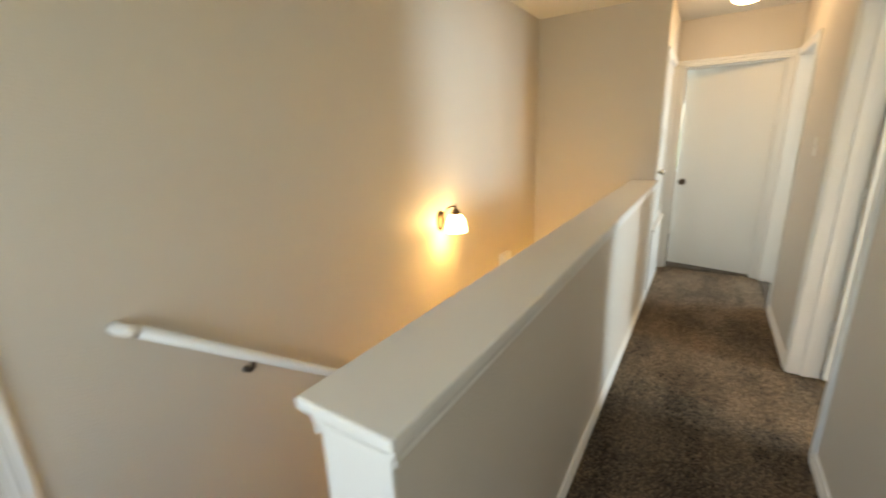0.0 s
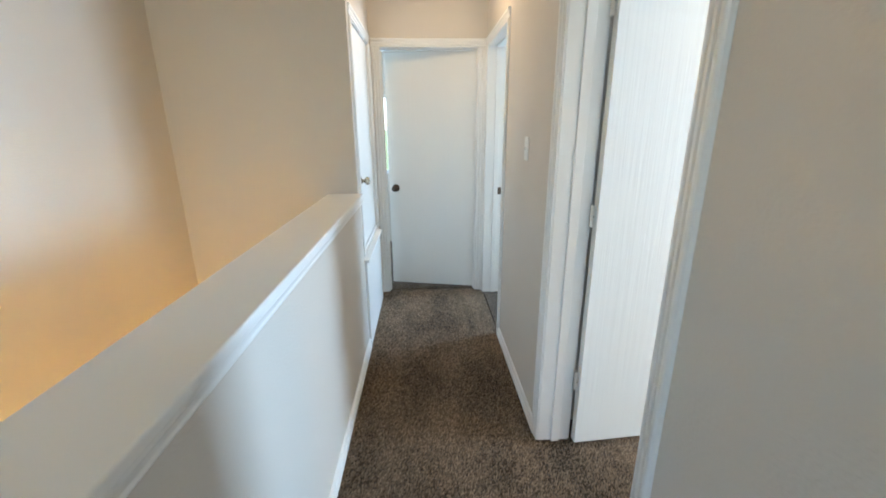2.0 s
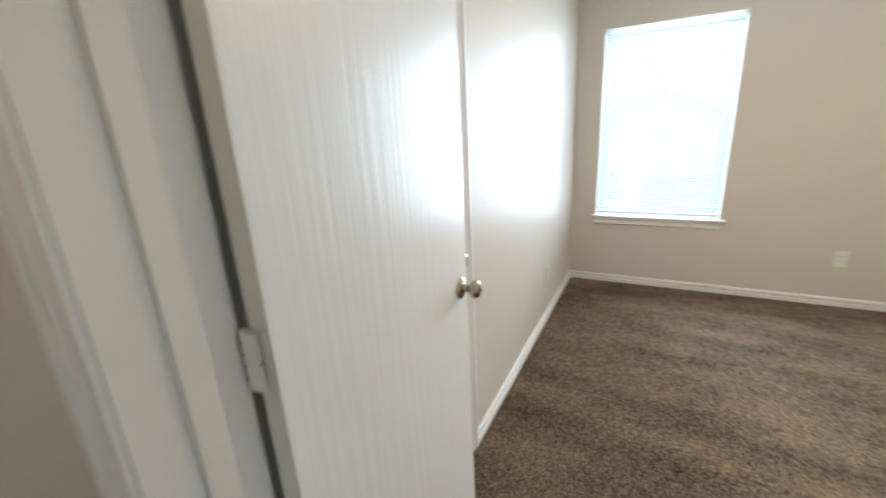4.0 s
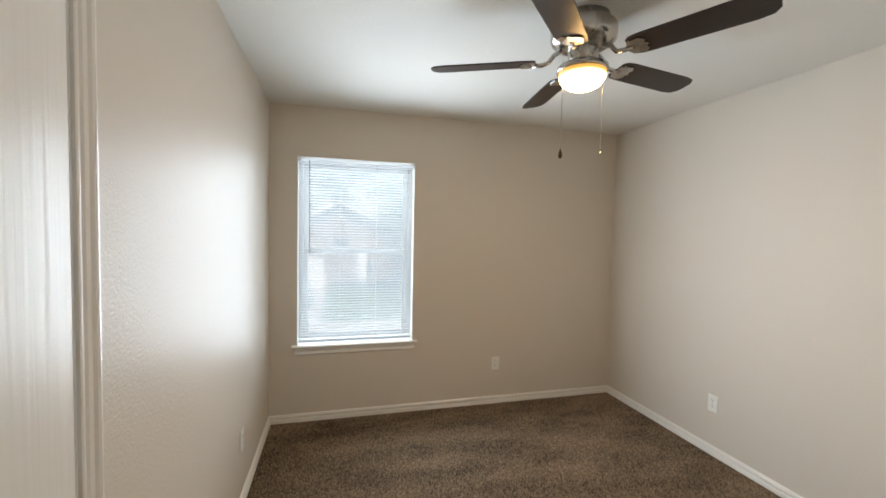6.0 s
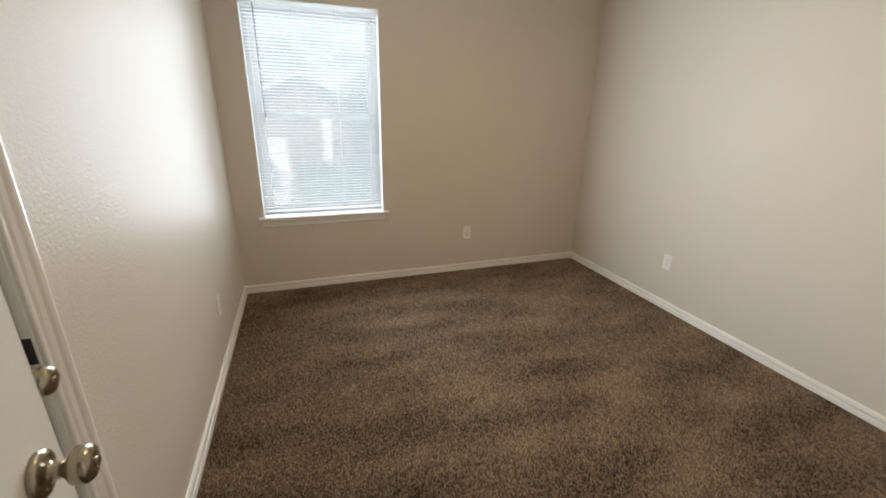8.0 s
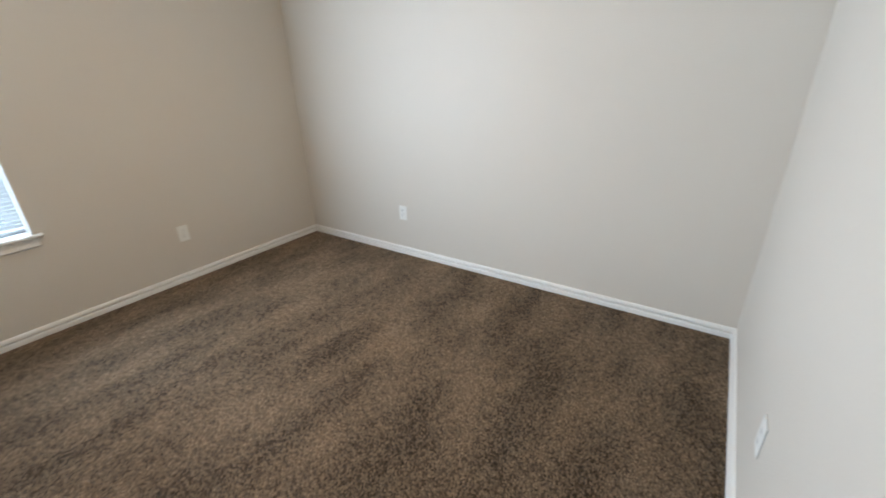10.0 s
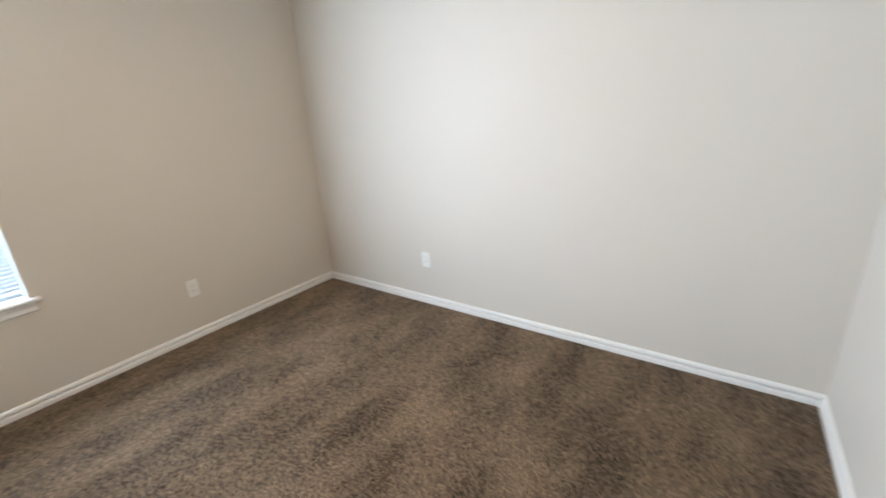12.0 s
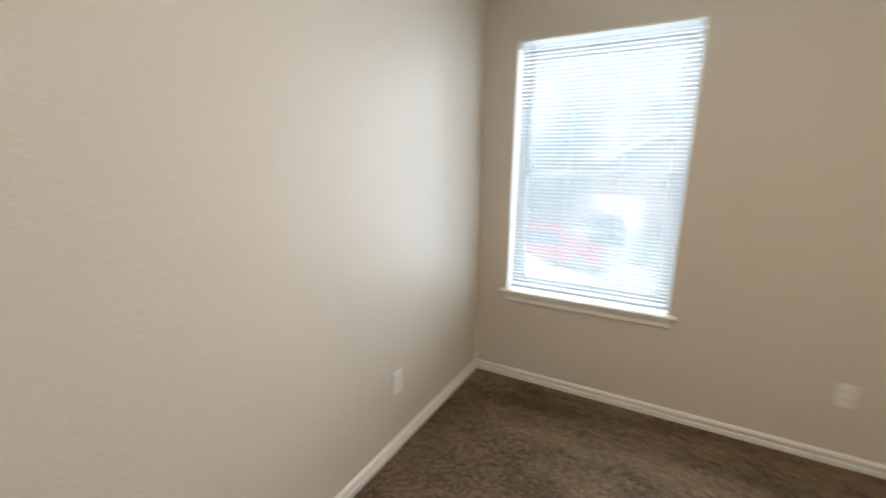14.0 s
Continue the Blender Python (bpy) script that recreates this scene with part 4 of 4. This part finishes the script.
def house(y0, y1, x0, x1, h, rise, label, column=None):
    hs = empty("house", pose(0, 0, GROUND), label, "house", "neighbouring houses")
    part("wall", solid((x0, y0, 0, x1, y1, h)), BRICK, hs)
    ym, o = (y0 + y1) / 2, 0.5
    pts = [(y0 - o, h - 0.25), (ym, h + rise), (y1 + o, h - 0.25), (y1 + o, h - 0.05), (ym, h + rise + 0.22), (y0 - o, h - 0.05)]
    part("roof", sweep(pts, (x0 - o, 0, 0), (0, 1, 0), (0, 0, 1), (x1 - x0 + 2 * o, 0, 0)), SHINGLE, hs)
    part("gable", sweep([(y0, h), (y1, h), (ym, h + rise - 0.05)], (x0 + 0.02, 0, 0), (0, 1, 0), (0, 0, 1), (0.2, 0, 0)), BRICK, hs)
    part("fascia", sweep([(y0 - o, h - 0.28), (ym, h + rise - 0.03), (y1 + o, h - 0.28), (y1 + o, h - 0.05), (ym, h + rise + 0.2), (y0 - o, h - 0.05)], (x0 - o - 0.04, 0, 0), (0, 1, 0), (0, 0, 1), (0.04, 0, 0)), HOUSE_TRIM, hs, "white painted fascia")
    span = y1 - y0
    g = part("garage_door", solid((x0 - 0.05, y1 - 0.42 * span, 0, x0, y1 - 0.08 * span, 2.2)), HOUSE_TRIM, hs, "white panelled garage door")
    for k in range(1, 4):
        part("panel_joint", solid((x0 - 0.055, y1 - 0.42 * span, 0.55 * k - 0.01, x0 - 0.05, y1 - 0.08 * span, 0.55 * k + 0.01)), DARK_SLOT, g)
    for c in (0.14, 0.36):
        w = part("window", solid((x0 - 0.06, y0 + c * span - 0.6, 0.8, x0, y0 + c * span + 0.6, 2.2)), HOUSE_TRIM, hs)
        part("pane", solid((x0 - 0.07, y0 + c * span - 0.52, 0.88, x0 - 0.06, y0 + c * span + 0.52, 2.12)), DARK_GLASS, w)
    w = part("window", solid((x0 - 0.06, ym - 0.6, h + 0.15, x0 + 0.02, ym + 0.6, h + 1.1)), HOUSE_TRIM, hs)
    part("pane", solid((x0 - 0.07, ym - 0.52, h + 0.22, x0 - 0.06, ym + 0.52, h + 1.03)), DARK_GLASS, w)
    if column is not None:
        part("column", solid((x0 - 0.7, column - 0.35, 0, x0 - 0.1, column + 0.35, h + 0.6), bevel=0.02), HOUSE_TRIM, hs, "white porch column")
    return hs


house(-5.0, 9.5, 33.0, 44.0, 2.9, 3.6, "tan brick house with a grey gable roof across the street", 0.6)
house(13.0, 26.0, 32.0, 43.0, 2.9, 3.2, "tan brick house with white trim across the street")
house(-24.0, -10.0, 34.0, 45.0, 2.9, 3.4, "tan brick house beside a driveway across the street")


def tree(x, y, height, spread, seed):
    r = random.Random(seed)
    tr = empty("tree", pose(x, y, GROUND), "leafy green tree standing in a front yard", "tree", "trees")
    part("trunk", tube([(0, 0, -0.1), (0.05, 0.02, height * 0.25), (-0.06, 0.05, height * 0.5), (0.04, -0.03, height * 0.75)], [0.22, 0.17, 0.13, 0.05], 10), BARK, tr)
    tips = []
    for k in range(9):
        a, z = k * 2.4, height * (0.3 + 0.05 * k)
        d = Vector((math.cos(a), math.sin(a), 0.6 + 0.05 * k))
        p = Vector((0, 0, z))
        q = p + d * spread * r.uniform(0.5, 0.75)
        part("limb", tube([p, p.lerp(q, 0.5) + Vector((0, 0, 0.15)), q], [0.08, 0.05, 0.02], 6), BARK, tr)
        tips.append(q)
    tips.append(Vector((0, 0, height * 0.85)))
    verts, faces = [], []
    for k in range(3200):
        c = tips[r.randrange(len(tips))]
        d = Vector((r.gauss(0, 1), r.gauss(0, 1), r.gauss(0, 0.75)))
        p = c + d.normalized() * spread * 0.42 * r.random() ** 0.5
        q = Euler((r.uniform(0, 3), r.uniform(0, 3), r.uniform(0, 6))).to_matrix()
        s = r.uniform(0.07, 0.17)
        n = len(verts)
        verts += [p + q @ Vector(v) * s for v in ((-1, 0, 0), (0, -0.6, 0.1), (1.2, 0, 0), (0, 0.6, 0.1))]
        faces.append((n, n + 1, n + 2, n + 3))
    me = bpy.data.meshes.new("crown")
    me.from_pydata(verts, [], faces)
    me.materials.append(LEAF)
    crown = new("crown", me)
    crown.parent = tr
    return tr


for spec in ((30.0, 8.6, 6.5, 2.6, 1), (29.5, -2.6, 6.0, 2.3, 2), (47.0, 3.0, 11.0, 4.5, 3), (47.0, -4.5, 9.5, 4.2, 4), (48.0, 11.5, 11.0, 4.6, 5), (30.5, 14.5, 7.0, 3.0, 6), (46.0, 20.0, 10.0, 4.3, 7), (28.0, -11.0, 6.5, 2.6, 8)):
    tree(*spec)


def shrub(x, y, seed):
    r = random.Random(seed)
    verts, faces = [], []
    for k in range(500):
        d = Vector((r.gauss(0, 1), r.gauss(0, 1), abs(r.gauss(0, 0.8)))).normalized() * r.uniform(0.3, 0.75)
        q = Euler((r.uniform(0, 3), r.uniform(0, 3), r.uniform(0, 6))).to_matrix()
        n = len(verts)
        verts += [d + q @ Vector(v) * r.uniform(0.05, 0.1) for v in ((-1, 0, 0), (0, -0.6, 0.1), (1.2, 0, 0), (0, 0.6, 0.1))]
        faces.append((n, n + 1, n + 2, n + 3))
    me = bpy.data.meshes.new("shrub")
    me.from_pydata(verts, [], faces)
    me.materials.append(LEAF)
    ob = new("shrub", me)
    ob.location = (x, y, GROUND)
    return tagged(ob, "low green shrub in front of the brick house", "shrub", "shrubs")


for k in range(5):
    shrub(32.2, -3.8 + 1.5 * k, 20 + k)


def car(m, paint, label, suv=True):
    c = empty("car", m, label, "car", "parked cars")
    h = 1.75 if suv else 1.42
    lower = [(-2.25, 0.35), (-2.3, 0.75), (-2.2, 0.95), (-1.2, 1.02), (1.6, 1.05), (2.2, 0.95), (2.3, 0.6), (2.2, 0.32)]
    body = sweep(lower, (0, -0.9, 0), (1, 0, 0), (0, 0, 1), (0, 1.8, 0))
    bmesh.ops.bevel(body, geom=body.edges[:], offset=0.06, segments=2, affect="EDGES")
    part("body", body, paint, c, smooth=False)
    cab = bmesh.new()
    base = [(-1.25, 1.0), (-0.45, h), (1.55, h - 0.02), (2.1, 1.0)] if suv else [(-1.15, 1.0), (-0.35, h), (0.95, h), (1.75, 1.0)]
    vs = [[cab.verts.new((x, s * (0.84 if z < 1.1 else 0.66), z)) for x, z in base] for s in (-1, 1)]
    cab.faces.new(vs[0])
    cab.faces.new(vs[1][::-1])
    for i in range(4):
        cab.faces.new((vs[0][i], vs[1][i], vs[1][(i + 1) % 4], vs[0][(i + 1) % 4]))
    bmesh.ops.bevel(cab, geom=cab.edges[:], offset=0.05, segments=2, affect="EDGES")
    part("cabin", cab, paint, c)
    hz = (h - 1.0)
    for s in (-1, 1):
        g = [(base[0][0] + 0.42, 1.08), (base[1][0] + 0.08, h - 0.12), (base[2][0] - 0.12, h - 0.12), (base[3][0] - 0.38, 1.08)]
        gl = bmesh.new()
        inner = [gl.verts.new((x, s * (0.84 - 0.18 * (z - 1.0) / hz + 0.006), z)) for x, z in g]
        outer = [gl.verts.new((x, s * (0.84 - 0.18 * (z - 1.0) / hz + 0.014), z)) for x, z in g]
        gl.faces.new(inner)
        gl.faces.new(outer)
        for i in range(4):
            gl.faces.new((inner[i], inner[(i + 1) % 4], outer[(i + 1) % 4], outer[i]))
        part("side_window", gl, DARK_GLASS, c)
        part("headlight", solid((-2.31, s * 0.62 - 0.16, 0.68, -2.24, s * 0.62 + 0.16, 0.84), bevel=0.02), LAMP_LENS, c)
        part("tail_light", solid((2.2, s * 0.7 - 0.1, 0.72, 2.29, s * 0.7 + 0.1, 0.95), bevel=0.02), RED, c)
        for wx in (-1.4, 1.4):
            w = part("wheel", lathe([(0.0, -0.11), (0.2, -0.11), (0.33, -0.10), (0.35, -0.06), (0.35, 0.06), (0.33, 0.10), (0.2, 0.11), (0, 0.11)], pose(wx, s * 0.82, 0.35, 90, 0, 0), 24), RUBBER, c)
            part("rim", lathe([(0, -0.118), (0.2, -0.118), (0.22, -0.105), (0.22, 0.105), (0.2, 0.118), (0, 0.118)], pose(wx, s * 0.82, 0.35, 90, 0, 0), 20), STEEL, w)
    return c


car(pose(19.3, 6.3, GROUND + 0.012, 0, 0, 90), RED, "red parked car at the far kerb", True)
car(pose(14.2, 6.2, GROUND + 0.012, 0, 0, 90), WHITE_CAR, "white parked car at the near kerb", False)
car(pose(27.0, 4.9, GROUND + 0.02, 0, 0, 6), BLUE_CAR, "dark blue parked car in the driveway", False)


# ---- carpet pile ----
def carpet_pile(name, x0, y0, x1, y1, pitch, seed, label):
    """Leaning tufts of yarn over a rectangle of floor, too many to count."""
    g = np.random.default_rng(seed)
    xs, ys = np.meshgrid(np.arange(x0, x1, pitch), np.arange(y0, y1, pitch))
    n = xs.size
    p = np.stack([xs.ravel(), ys.ravel()], 1) + g.uniform(-0.5, 0.5, (n, 2)) * pitch
    nap = 0.9 * np.sin(p[:, 0] * 2.3 + 1.7 * np.sin(p[:, 1] * 1.9)) + 0.8 * np.sin(p[:, 1] * 3.1 + p[:, 0] * 1.3)
    way = nap + g.normal(0, 0.9, n)
    lean = g.uniform(0.001, 0.006, n)
    turn = g.uniform(0, 2 * np.pi, n)
    r = pitch * g.uniform(0.55, 0.8, n)
    h = g.uniform(0.007, 0.013, n)
    v = np.zeros((n, 4, 3), np.float32)
    for k in range(3):
        a = turn + k * 2 * np.pi / 3
        v[:, k, 0], v[:, k, 1], v[:, k, 2] = p[:, 0] + r * np.cos(a), p[:, 1] + r * np.sin(a), -0.0075
    v[:, 3, 0], v[:, 3, 1], v[:, 3, 2] = p[:, 0] + lean * np.cos(way), p[:, 1] + lean * np.sin(way), -0.0075 + h
    base = (np.arange(n) * 4)[:, None]
    f = (base[:, :, None] + np.array([[0, 1, 3], [1, 2, 3], [2, 0, 3]])[None]).reshape(-1)
    me = bpy.data.meshes.new(name)
    me.vertices.add(n * 4)
    me.vertices.foreach_set("co", v.reshape(-1))
    me.loops.add(n * 9)
    me.loops.foreach_set("vertex_index", f.astype(np.int32))
    me.polygons.add(n * 3)
    me.polygons.foreach_set("loop_start", (np.arange(n * 3) * 3).astype(np.int32))
    me.update(calc_edges=True)
    me.materials.append(YARN)
    return tagged(new(name, me), label, "carpet", "", "stuff")


carpet_pile("carpet_pile", W, S + 0.012, E - 0.012, N - 0.012, 0.0068, 1, "brown cut-pile carpet yarn in the bedroom")
carpet_pile("carpet_pile", HALL_R, DOOR_S, W, DOOR_N, 0.0068, 2, "brown cut-pile carpet yarn in the doorway")
carpet_pile("carpet_pile", RAIL_R + 0.012, 0.42, HALL_R - 0.012, HALL_END + 0.02, 0.0075, 3, "brown cut-pile carpet yarn in the hallway")
